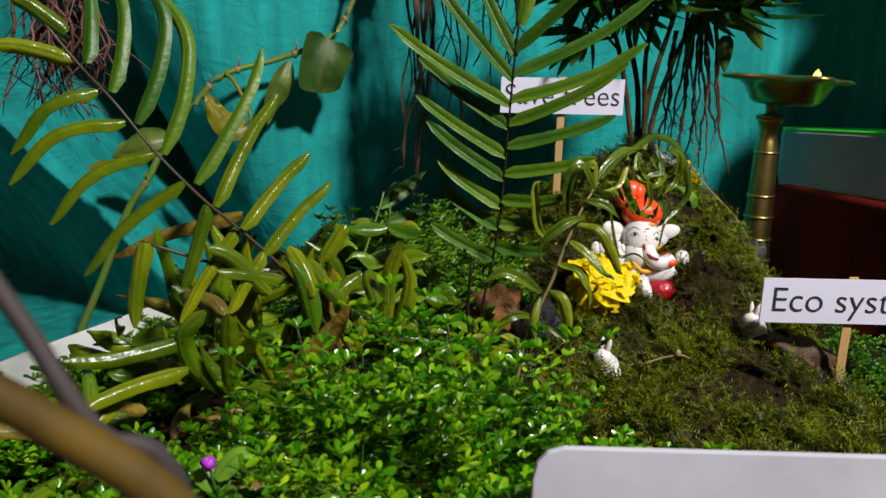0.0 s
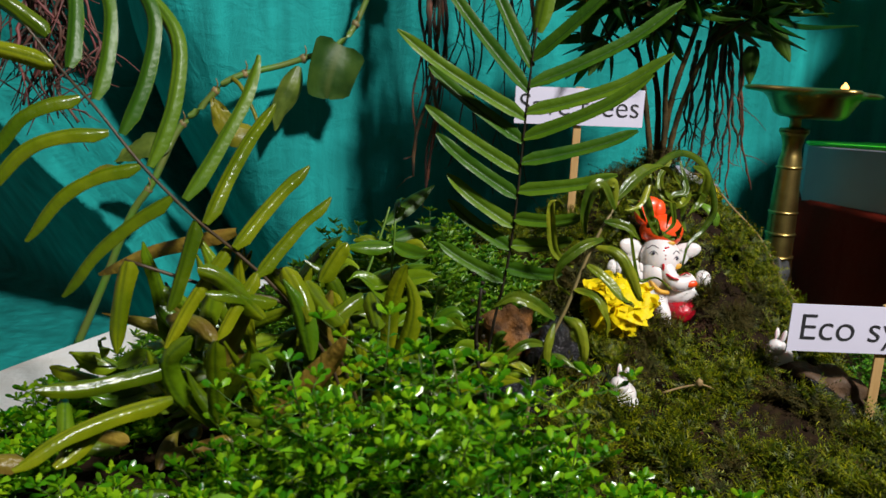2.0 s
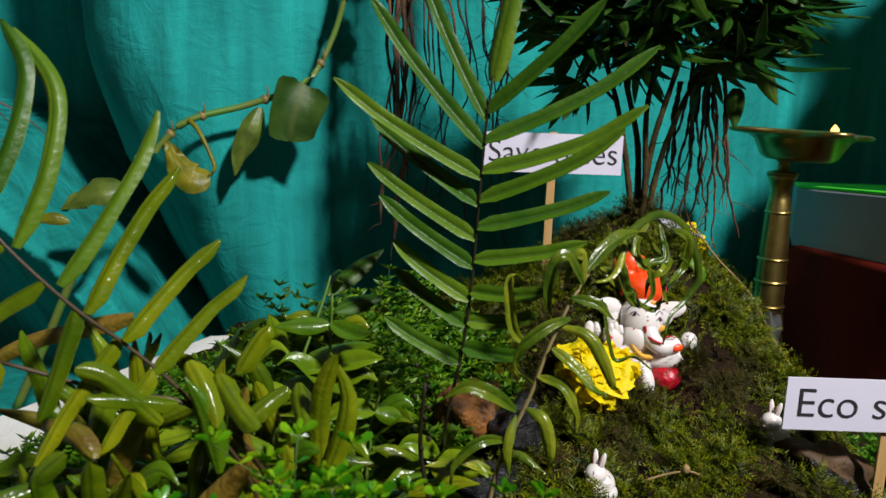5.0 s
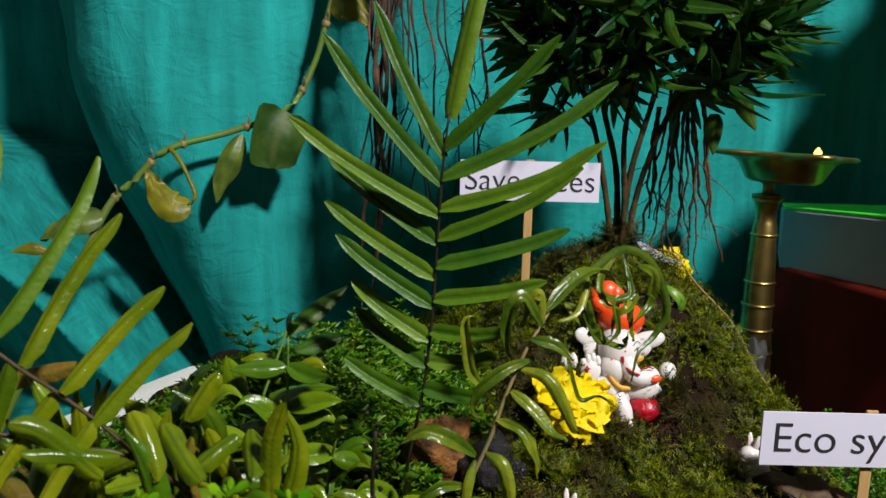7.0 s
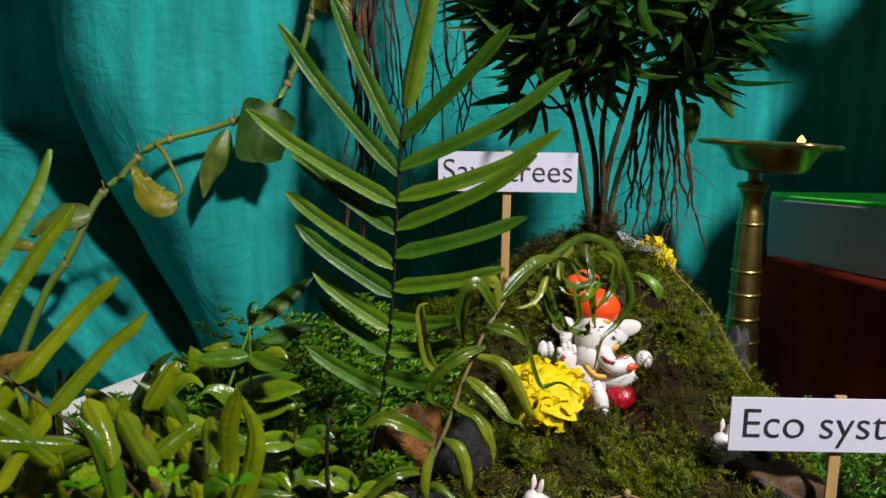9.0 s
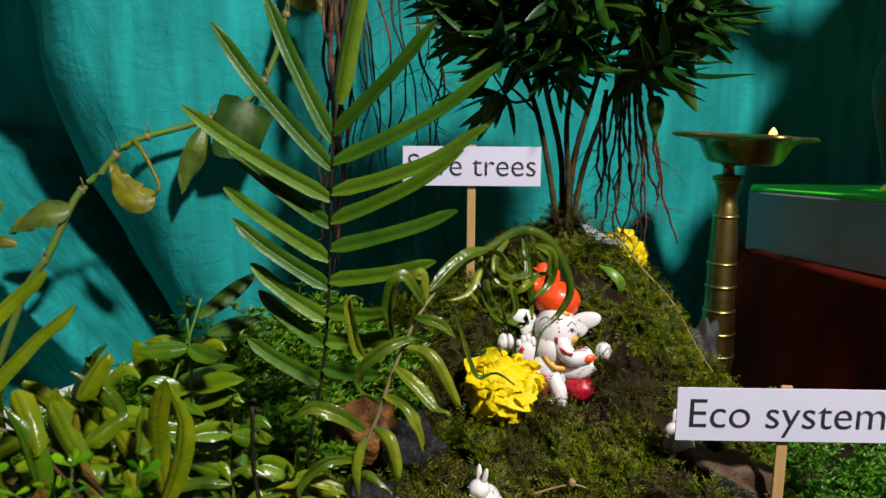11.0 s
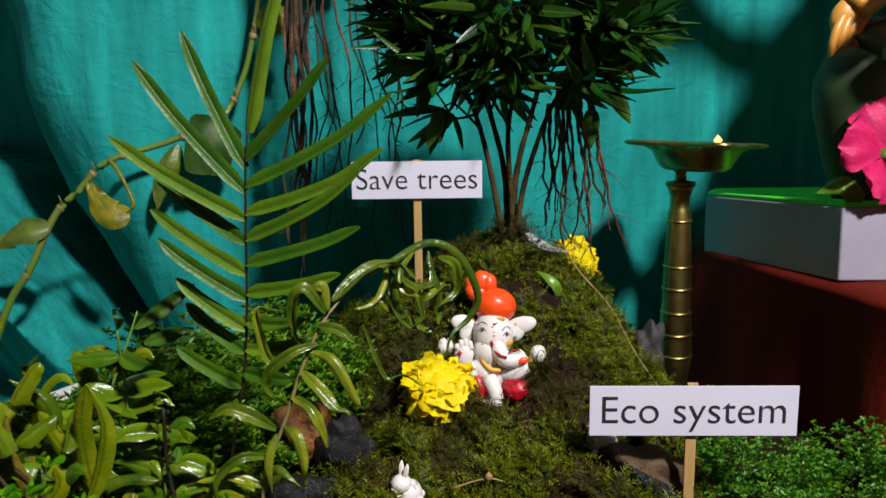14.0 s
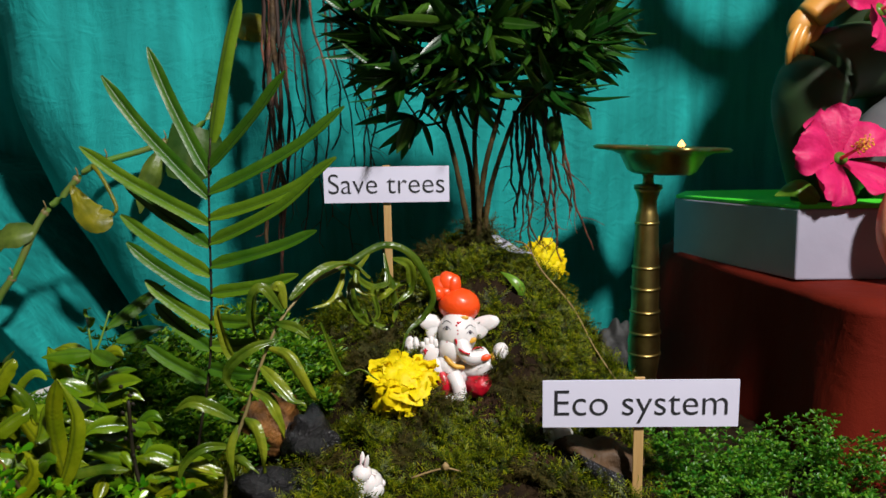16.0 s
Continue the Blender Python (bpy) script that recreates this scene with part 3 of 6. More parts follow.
# ---- the seated figurine and the rabbits ----
def build_figurine():
    g = Geo()
    k = 0.00041

    def at(u, v, d=0.0):
        """u across and v down on the figurine's front, d its depth."""
        return ((u - 835) * k, d, (700 - v) * k)

    def ball(u, v, d, ru, rd, rv, tilt=0, turn=0, **more):
        g.blob(at(u, v, d), (ru * k, rd * k, rv * k), (0, tilt, turn), **more)

    def face(u, v, out=0.0):
        """A point on the front of the head."""
        a, b = (u - 825) / 34, (587 - v) / 42
        return at(u, v, -0.0030 - 0.0135 * math.sqrt(max(0.05, 1 - a * a - b * b)) - out)

    g.slot = 0
    ball(825, 587, -0.003, 33, 33, 41, seg=30, rings=22)
    ball(815, 612, -0.006, 24, 24, 26, seg=20, rings=14)
    ball(822, 650, 0.0, 32, 26, 30, seg=24, rings=16)
    ball(806, 640, -0.006, 20, 18, 22, 12, seg=18, rings=12)
    ball(782, 570, 0.001, 27, 7, 15, 18, 14, seg=22, rings=12)
    ball(788, 586, 0.001, 20, 6, 17, 52, 12, seg=20, rings=12)
    ball(872, 573, 0.001, 27, 7, 14, -14, -14, seg=22, rings=12)
    ball(863, 584, 0.001, 18, 6, 14, -46, -12, seg=20, rings=12)
    g.tube([at(828, 600, -0.0110), at(834, 616, -0.0135), at(846, 626, -0.0145), at(862, 624, -0.0140), at(872, 618, -0.0130)], 0.0060, 0.0046, 16, 26)
    ball(866, 634, -0.0120, 13, 10, 11, -8, seg=18, rings=12)
    g.tube([at(842, 648, -0.004), at(860, 648, -0.010), at(878, 636, -0.012)], 0.0066, 0.0052, 12)
    ball(897, 620, -0.006, 14, 13, 16, 12, seg=18, rings=12)
    g.tube([at(860, 650, 0.001), at(880, 642, -0.002), at(890, 630, -0.005)], 0.0046, 0.0042, 10)
    ball(776, 616, -0.010, 16, 9, 19, seg=20, rings=14)
    for n, v in enumerate((600, 594, 592, 596)):
        g.tube([at(766 + n * 7, 608, -0.0105), at(765 + n * 7, v + 3, -0.0110), at(765 + n * 7, v, -0.0105)], 0.0021, 0.0017, 8, 6)
    g.tube([at(806, 648, -0.002), at(790, 650, -0.007), at(779, 634, -0.010)], 0.0062, 0.0056, 10)
    ball(742, 608, -0.004, 9, 8, 18, 6, seg=16, rings=12)
    ball(754, 606, -0.005, 6, 7, 15, -6, seg=14, rings=10)
    g.tube([at(800, 640, 0.004), at(770, 640, 0.002), at(750, 624, -0.002)], 0.0046, 0.0042, 10)
    g.tube([at(815, 655, -0.011), at(823, 672, -0.0150), at(826, 688, -0.0160)], 0.0056, 0.0046, 12)
    ball(826, 692, -0.0175, 9, 13, 7, seg=14, rings=10)
    ball(808, 694, -0.0150, 10, 12, 7, seg=14, rings=10)
    g.slot = 1
    ball(829, 540, 0.0005, 36, 33, 30, 6, seg=36, rings=22, rough=0.05, freq=6)
    ball(806, 518, -0.001, 14, 13, 13, rough=0.10, freq=5)
    for n, (u, v, ru, rv, tl) in enumerate(((798, 508, 17, 20, -20), (810, 502, 18, 21, -4), (820, 505, 13, 19, 10), (793, 518, 11, 14, -40))):
        ball(u, v, -0.0008 * n, ru, 12, rv, tl, seg=18, rings=14, rough=0.10, freq=4)
    ball(868, 626, -0.0178, 10, 4, 6, -10, seg=14, rings=8)
    g.slot = 2
    ball(862, 675, -0.007, 27, 27, 23, 8, seg=30, rings=20, rough=0.12, freq=7)
    ball(800, 668, -0.005, 17, 25, 27, -12, seg=24, rings=16, rough=0.12, freq=7)
    ball(832, 682, 0.002, 42, 27, 18, seg=22, rings=14)
    g.tube([face(820, 594, 0.0004), face(823, 607, 0.0012), at(831, 615, -0.0196), at(843, 619, -0.0208)], 0.0009, 0.0007, 8, 18)
    g.tube([at(846, 613, -0.0190), at(856, 608, -0.0190), at(866, 611, -0.0180)], 0.0005, 0.0004, 6, 10)
    for u, v, r in ((825, 568, 0.0011), (829, 567, 0.0008), (822, 572, 0.0007), (824, 580, 0.0005), (824, 586, 0.0006), (806, 600, 0.0008)):
        g.blob(face(u, v), (r, 0.0005, r * 0.9), seg=8, rings=6)
    ball(769, 614, -0.0139, 2, 1.2, 6, seg=8, rings=6)
    ball(769, 613, -0.0139, 4.5, 1.2, 2, seg=8, rings=6)
    g.slot = 3
    g.tube([at(803, 612, -0.0100), at(806, 628, -0.0125), at(818, 640, -0.0135), at(834, 642, -0.0130)], 0.0019, 0.0016, 8)
    g.blob(face(849, 598, 0.0006), (0.0030, 0.0009, 0.0018), (0, -25, 0), seg=10)
    g.blob(face(836, 560, 0.0), (0.0030, 0.0007, 0.0015), seg=10)
    ball(884, 630, -0.005, 8, 11, 9, 25)
    ball(757, 620, -0.004, 5, 8, 8)
    ball(778, 633, -0.0105, 13, 10, 4)
    g.slot = 4
    for u, v in ((806, 577), (845, 585)):
        g.blob(face(u, v), (0.0010, 0.0006, 0.0012), seg=12, rings=8)
        g.tube([face(u - 8, v - 7), face(u, v - 13), face(u + 8, v - 8)], 0.0003, 0.0002, 6, 8)
        g.tube([face(u - 6, v + 1), face(u, v - 4), face(u + 6, v + 2)], 0.0003, 0.0002, 6, 8)
    ob = part("figurine", g, [CERAMIC, ORANGE, RED, GOLD, EYE_INK])
    ob.matrix_world = pose(0.1605, 0.5350, 0.0470, -11, 0, 3) @ Matrix.Scale(1.06, 4)
    tagged(ob, "small white seated figurine with large ears, orange turban and crimson trousers", "figurine")


def build_rabbit(at, turn, size, label, lean=0.0):
    g = Geo()
    g.blob((0, 0.0010, 0.0066), (0.0060, 0.0068, 0.0072), (6, 0, 0), seg=24, rings=16)
    g.blob((0, -0.0030, 0.0130), (0.0048, 0.0050, 0.0044), seg=22, rings=14)
    g.blob((0, -0.0058, 0.0112), (0.0026, 0.0024, 0.0022), seg=14, rings=10)
    g.blob((0, 0.0082, 0.0044), (0.0020, 0.0018, 0.0020))
    for s in (-1, 1):
        g.blob((s * 0.0019, -0.0015, 0.0188), (0.0014, 0.0012, 0.0044), (-8, s * 10, 0), seg=14, rings=10)
        g.blob((s * 0.0024, -0.0056, 0.0016), (0.0017, 0.0026, 0.0016))
        g.blob((s * 0.0024, -0.0052, 0.0062), (0.0014, 0.0018, 0.0034), (20, 0, 0))
        g.blob((s * 0.0048, 0.0020, 0.0038), (0.0022, 0.0044, 0.0038))
    g.slot = 1
    g.blob((0, -0.0081, 0.0116), (0.0006, 0.0004, 0.0005), seg=8, rings=6)
    for s in (-1, 1):
        g.blob((s * 0.0019, -0.0025, 0.0188), (0.0007, 0.0005, 0.0032), (-8, s * 10, 0), seg=10, rings=8)
        g.blob((s * 0.0028, -0.0069, 0.0138), (0.0004, 0.0004, 0.0004), seg=8, rings=6)
    ob = part("rabbit_figurine", g, [CERAMIC, RABBIT_PINK])
    ob.matrix_world = pose(*at, 0, lean, turn) @ Matrix.Scale(size, 4)
    tagged(ob, label, "rabbit figurine", "rabbit figurines")


build_figurine()
build_rabbit((0.1040, 0.4120, 0.0350), -52, 1.16, "tiny glossy white rabbit figurine sitting upright in the moss")
build_rabbit((0.2215, 0.4750, 0.0385), -62, 1.24, "tiny glossy white rabbit figurine on bare soil beside a brown stone")


# ---- stones ----
def build_stone(name, at, r, turn, mats, label, band=None):
    g = Geo()
    g.blob((0, 0, 0), r, seg=40, rings=28, rough=0.42, freq=1.7)
    lump = g.v[0]
    lump *= np.array([[1 + 0.035 * noise.noise(Vector(p * 260)) + 0.02 * noise.noise(Vector(p * 700))] for p in lump])
    if band is not None:
        v = g.v[0]
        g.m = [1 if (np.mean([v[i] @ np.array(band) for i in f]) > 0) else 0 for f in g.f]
    ob = part(name, g, mats)
    ob.matrix_world = pose(*at, *turn)
    tagged(ob, label, "stone", "river stones")


build_stone("stone", (0.039, 0.452, 0.064), (0.0180, 0.014, 0.0175), (0, 10, 10), [STONE_RUST], "rounded rust-brown river stone in the moss")
build_stone("stone", (0.066, 0.441, 0.056), (0.017, 0.016, 0.020), (0, -20, 40), [STONE_BLACK], "wet glossy black river stone in the moss")
build_stone("stone", (0.050, 0.418, 0.036), (0.024, 0.014, 0.014), (0, 8, 12), [STONE_BLACK], "low flat black river stone half sunk in moss")
# The lower half, reaching a little higher in front, takes the black material.
build_stone("stone", (0.2500, 0.466, 0.0255), (0.031, 0.020, 0.018), (-12, 24, -4), [STONE_BROWN, STONE_BLACK], "brown river stone with a black lower face", band=(0.0, -0.22, -1))
build_stone("stone", (0.296, 0.665, 0.040), (0.016, 0.016, 0.030), (0, 8, 0), [STONE_GREY], "grey stone leaning at the back of the mound")


g = Geo()
for x, y, z, r in ((0, 0, 0, 0.0085), (-0.007, 0.002, -0.003, 0.006), (0.006, -0.001, -0.004, 0.006), (-0.002, -0.004, -0.006, 0.007)):
    g.blob((x, y, z), (r, r * 0.8, r * 0.7), seg=20, rings=14, rough=0.55, freq=3.5)
ob = part("soil_clod", g, SOIL_CLOD)
ob.matrix_world = pose(0.219, 0.468, 0.034)
tagged(ob, "crumbly brown lump of earth beside a river stone", "soil")


# ---- ferns ----
def leaflet_path(base, tip, arch, side=(0, 0, 1), droop=0.0):
    b, t = np.array(base), np.array(tip)
    length = np.linalg.norm(t - b)
    s = np.array(side, float)
    p1 = b + (t - b) * 0.35 + s * arch * length * 0.8
    p2 = b + (t - b) * 0.70 + s * arch * length
    return [b, p1, p2, t - np.array([0, 0, droop * length])]


def build_tall_fern():
    f = thing("fern", (0, 0, 0), "upright green ladder fern frond on a thin black stalk", "fern", "ferns")
    stalk = [(0.020, 0.365, 0.060), (0.024, 0.372, 0.092), (0.030, 0.375, 0.125), (0.033, 0.376, 0.157), (0.0345, 0.376, 0.19), (0.036, 0.376, 0.22), (0.038, 0.377, 0.242)]
    part("stalk", Geo().tube(stalk, 0.0008, 0.0005, 8, 30), RACHIS, f)
    left = [(0.119, -0.005, 0.136), (0.135, -0.001, 0.157), (0.147, -0.002, 0.171), (0.161, -0.008, 0.191), (0.174, -0.014, 0.204), (0.188, -0.013, 0.223),
            (0.200, -0.028, 0.239), (0.213, -0.014, 0.273), (0.224, 0.006, 0.287)]
    right = [(0.126, 0.057, 0.125), (0.137, 0.062, 0.142), (0.151, 0.064, 0.155), (0.164, 0.080, 0.175), (0.179, 0.089, 0.196), (0.190, 0.091, 0.222),
             (0.203, 0.101, 0.232), (0.215, 0.105, 0.256), (0.227, 0.080, 0.272)]
    c = catmull(stalk, 200)
    for k, (z, x, tz) in enumerate(left):
        b = c[np.argmin(abs(c[:, 2] - z))]
        y = 0.382 + 0.006 * math.sin(k * 1.7)
        part("leaflet", Geo().leaf(leaflet_path(b, (x, y, tz), -0.035 - 0.01 * math.sin(k)), 0.0077, (0.35, -1, 0.35), "strap", 0.6, 18, ruffle=0.03, seed=k, vee=True), FERN, f)
    for k, (z, x, tz) in enumerate(right):
        b = c[np.argmin(abs(c[:, 2] - z))]
        y = 0.368 + 0.006 * math.sin(k * 2.1)
        part("leaflet", Geo().leaf(leaflet_path(b, (x, y, tz), -0.05 - 0.02 * math.sin(k * 1.3)), 0.0075, (-0.25, -1, 0.55), "strap", 0.6, 18, ruffle=0.03, seed=k + 20, vee=True), FERN, f)
    part("leaflet", Geo().leaf(leaflet_path((0.038, 0.377, 0.240), (0.054, 0.385, 0.310), -0.02, (1, 0, 0)), 0.0105, (-0.6, -1, 0), "strap", 0.35, 14), FERN, f)


def build_drooping_fern():
    f = thing("fern", (0, 0, 0), "wilting olive-green fern frond with curled glossy leaflets", "fern", "ferns")
    stalk = [(-0.170, 0.292, 0.248), (-0.148, 0.295, 0.217), (-0.130, 0.289, 0.200), (-0.115, 0.290, 0.180), (-0.098, 0.295, 0.160), (-0.084, 0.302, 0.145), (-0.066, 0.308, 0.124), (-0.045, 0.315, 0.085), (-0.04, 0.318, 0.03)]
    part("stalk", Geo().tube(stalk, 0.0005, 0.0008, 8, 36), RACHIS_BROWN, f)
    upper = [(-0.150, 0.295, 0.226, -0.168, 0.29, 0.240), (-0.148, 0.295, 0.216, -0.175, 0.285, 0.221), (-0.143, 0.294, 0.215, -0.148, 0.31, 0.250), (-0.132, 0.29, 0.204, -0.138, 0.31, 0.250),
             (-0.122, 0.288, 0.192, -0.124, 0.31, 0.250), (-0.113, 0.29, 0.180, -0.123, 0.315, 0.248), (-0.101, 0.292, 0.168, -0.079, 0.32, 0.223), (-0.095, 0.296, 0.158, -0.073, 0.322, 0.204),
             (-0.085, 0.30, 0.148, -0.059, 0.322, 0.179), (-0.077, 0.303, 0.136, -0.050, 0.323, 0.166)]
    bend = (0.05, 0.06, 0.04, 0.09, 0.14, 0.17, 0.04, -0.05, -0.05, -0.06)
    for k, q in enumerate(upper):
        side = (1, 0, 0.1) if k >= 2 else (0, 0, 1)
        part("leaflet", Geo().leaf(leaflet_path(q[:3], q[3:], bend[k], side), 0.0072, (-0.3, -1, 0.4), "strap", 0.75, 18, ruffle=0.07, twist=0.35 * math.sin(k * 2.3), seed=k), FERN if 2 <= k <= 6 else FERN_OLIVE, f)
    lower = [(-0.138, 0.292, 0.205, -0.165, 0.275, 0.180), (-0.126, 0.288, 0.193, -0.164, 0.27, 0.169), (-0.116, 0.29, 0.181, -0.153, 0.275, 0.153), (-0.106, 0.292, 0.169, -0.144, 0.28, 0.131),
             (-0.098, 0.295, 0.159, -0.106, 0.285, 0.125), (-0.088, 0.303, 0.148, -0.108, 0.285, 0.110), (-0.077, 0.303, 0.137, -0.090, 0.29, 0.112), (-0.069, 0.305, 0.125, -0.093, 0.29, 0.132)]
    for k, q in enumerate(lower):
        part("leaflet", Geo().leaf(leaflet_path(q[:3], q[3:], (0.20, 0.20, 0.17, 0.10, -0.02, 0.05, 0.04, 0.03)[k]), 0.0066, (0.1, -0.6, 1), "strap", 0.95, 18, ruffle=0.06, twist=0.3 * math.sin(k * 1.7), seed=k), FERN_OLIVE, f)


def build_fallen_fronds():
    spec = [(-0.090, 0.32, 0.151, -0.155, 0.33, 0.126), (-0.123, 0.29, 0.143, -0.127, 0.285, 0.107), (-0.107, 0.29, 0.102, -0.145, 0.26, 0.102), (-0.104, 0.28, 0.092, -0.143, 0.24, 0.082),
            (-0.067, 0.31, 0.138, -0.055, 0.30, 0.118), (-0.060, 0.32, 0.130, -0.042, 0.305, 0.116), (-0.073, 0.30, 0.119, -0.096, 0.29, 0.141), (-0.056, 0.33, 0.127, -0.045, 0.335, 0.144),
            (-0.035, 0.34, 0.120, -0.029, 0.32, 0.110), (-0.113, 0.30, 0.118, -0.089, 0.285, 0.113), (-0.049, 0.32, 0.114, -0.037, 0.33, 0.122)]
    f = thing("fern", (0, 0, 0), "low wilted fern with glossy bent olive and yellowed leaflets", "fern", "ferns")
    stalk = [(-0.03, 0.34, 0.03), (-0.045, 0.325, 0.09), (-0.065, 0.308, 0.122), (-0.09, 0.30, 0.13), (-0.125, 0.292, 0.143)]
    part("stalk", Geo().tube(stalk, 0.0011, 0.0007, 8), RACHIS_BROWN, f)
    for k, q in enumerate(spec):
        mat = FERN_DRY if k in (0, 9) else FERN_OLIVE
        part("leaflet", Geo().leaf(leaflet_path(q[:3], q[3:], 0.10 * math.sin(k * 2.2) + 0.05), 0.0078 if k < 4 else 0.0086, (0.1, -0.8, 0.8), "strap", 0.9, 16, ruffle=0.10, twist=0.5 * math.sin(k * 1.3), seed=k), mat, f)
    for k in range(34):
        x, y = -0.125 + 0.105 * rng.random(), 0.275 + 0.085 * rng.random()
        z = ground_z(x, y) + 0.025 + 0.045 * rng.random()
        lean, length = rng.normal() * 0.7, 0.032 + 0.026 * rng.random()
        q = (x + math.sin(lean) * length, y + rng.normal() * 0.006 - 0.006, z + math.cos(lean) * length)
        part("leaflet", Geo().leaf(leaflet_path((x, y, z), q, 0.10 * rng.normal(), (1, 0, 0)), 0.0066 + 0.0030 * rng.random(), (0.5 * rng.normal(), -1, 0.4), ("strap", "lance")[k % 2], 0.6, 9, ruffle=0.05, twist=0.5 * rng.normal(), seed=k), (FERN_OLIVE, FERN_OLIVE, FERN_FRESH, FERN_OLIVE, FERN_DRY)[k % 5], f)
    for k in range(70):
        x, y = -0.165 + 0.13 * rng.random(), 0.225 + 0.14 * rng.random()
        z = ground_z(x, y) + 0.012 + 0.042 * rng.random() ** 1.3
        a = rng.random() * 6.28
        length = 0.024 + 0.024 * rng.random()
        q = (x + math.cos(a) * length, y + 0.5 * math.sin(a) * length, z + (rng.random() - 0.45) * 0.022)
        part("leaflet", Geo().leaf(leaflet_path((x, y, z), q, 0.18 * (rng.random() - 0.3)), 0.0060 + 0.0028 * rng.random(), (0.4 * rng.normal(), -0.7, 0.9), ("lance", "strap")[k % 2], 0.6, 9, ruffle=0.06, twist=0.5 * rng.normal(), seed=k),
             (FERN_OLIVE, FERN_FRESH, FERN_OLIVE, CURL, FERN_DRY)[k % 5], f)


def build_rosette_fern():
    f = thing("fern", (0, 0, 0), "young fern with short plump glossy green leaflets", "fern", "ferns")
    part("stalk", Geo().tube([(-0.048, 0.385, 0.045), (-0.050, 0.386, 0.085), (-0.044, 0.388, 0.11), (-0.036, 0.395, 0.135), (-0.032, 0.40, 0.150)], 0.0010, 0.0005, 8), VINE, f)
    spec = [(-0.042, 0.385, 0.110, -0.008, 0.375, 0.125), (-0.040, 0.39, 0.115, -0.012, 0.375, 0.117), (-0.052, 0.385, 0.102, -0.022, 0.37, 0.104), (-0.050, 0.38, 0.090, -0.026, 0.365, 0.094),
            (-0.050, 0.385, 0.110, -0.056, 0.38, 0.136), (-0.034, 0.40, 0.141, -0.009, 0.42, 0.160), (-0.030, 0.40, 0.133, -0.007, 0.41, 0.138),
            (-0.055, 0.36, 0.075, -0.047, 0.345, 0.113), (-0.066, 0.36, 0.091, -0.060, 0.34, 0.125), (-0.080, 0.36, 0.106, -0.048, 0.34, 0.146)]
    for k, q in enumerate(spec):
        part("leaflet", Geo().leaf(leaflet_path(q[:3], q[3:], 0.07 + 0.05 * math.sin(k)), 0.0098, (0.1, -0.7, 0.9), "lance", 0.35, 12, ruffle=0.06 if k == 4 else 0.015, seed=k),
             FERN if k in (5, 6) else FERN_FRESH, f)
    frng = np.random.default_rng(41)
    fronds = (((-0.032, 0.372, 0.045), (-0.026, 0.366, 0.150), 6), ((-0.066, 0.372, 0.040), (-0.062, 0.352, 0.128), 6), ((-0.010, 0.370, 0.040), (-0.004, 0.352, 0.112), 5), ((0.012, 0.366, 0.040), (0.024, 0.346, 0.092), 4),
              ((-0.100, 0.365, 0.040), (-0.108, 0.340, 0.108), 5), ((-0.132, 0.350, 0.035), (-0.152, 0.322, 0.090), 5), ((-0.082, 0.335, 0.040), (-0.098, 0.300, 0.096), 5), ((-0.045, 0.350, 0.040), (-0.040, 0.322, 0.100), 5))
    for k, (b, q, pairs) in enumerate(fronds):
        b, q = np.array(b), np.array(q)
        m = (b + q) / 2 + np.array([0.004 * math.sin(k * 2), 0.006, 0.006])
        c = catmull([b, m, q], 40)
        part("stalk", Geo().tube([b, m, q], 0.0010, 0.0005, 7, 14), VINE, f)
        for i in range(pairs):
            s = 0.30 + 0.68 * i / pairs
            p = c[int(s * 39)]
            for side in (-1, 1):
                length = (0.030 - 0.010 * s) * (0.85 + 0.3 * frng.random())
                d = unit([side * 0.95, -0.25 + 0.25 * frng.normal(), 0.22 + 0.28 * frng.normal()])
                e = p + d * length + np.array([0, 0, -0.10 * length])
                part("leaflet", Geo().leaf(leaflet_path(p, e, 0.10 + 0.10 * frng.normal()), 0.0078 + 0.0020 * frng.random(), (0.25 * frng.normal(), -0.8, 0.75), "lance", 0.45, 12, ruffle=0.05, twist=0.5 * frng.normal(), seed=k + i, vee=frng.random() < 0.4), (FERN_FRESH, FERN_OLIVE, FERN_FRESH)[(k + i) % 3], f)
        part("leaflet", Geo().leaf([q, q + np.array([0.002, -0.004, 0.008]), q + np.array([0.004, -0.010, 0.012])], 0.0064, (0, -0.8, 0.7), "lance", 0.5, 9), FERN_FRESH, f)
    for k in range(22):
        x, y = -0.075 + 0.11 * rng.random(), 0.345 + 0.05 * rng.random()
        z = ground_z(x, y) + 0.012 + 0.03 * rng.random()
        a = rng.random() * 6.28
        length = 0.018 + 0.016 * rng.random()
        q = (x + math.cos(a) * length, y + 0.4 * math.sin(a) * length, z + 0.018 * (rng.random() - 0.2))
        part("leaflet", Geo().leaf(leaflet_path((x, y, z), q, 0.12 * (rng.random() - 0.2)), 0.0072, (0.2 * rng.normal(), -0.8, 0.8), "lance", 0.4, 9, seed=k), FERN_OLIVE if k % 2 else FERN, f)


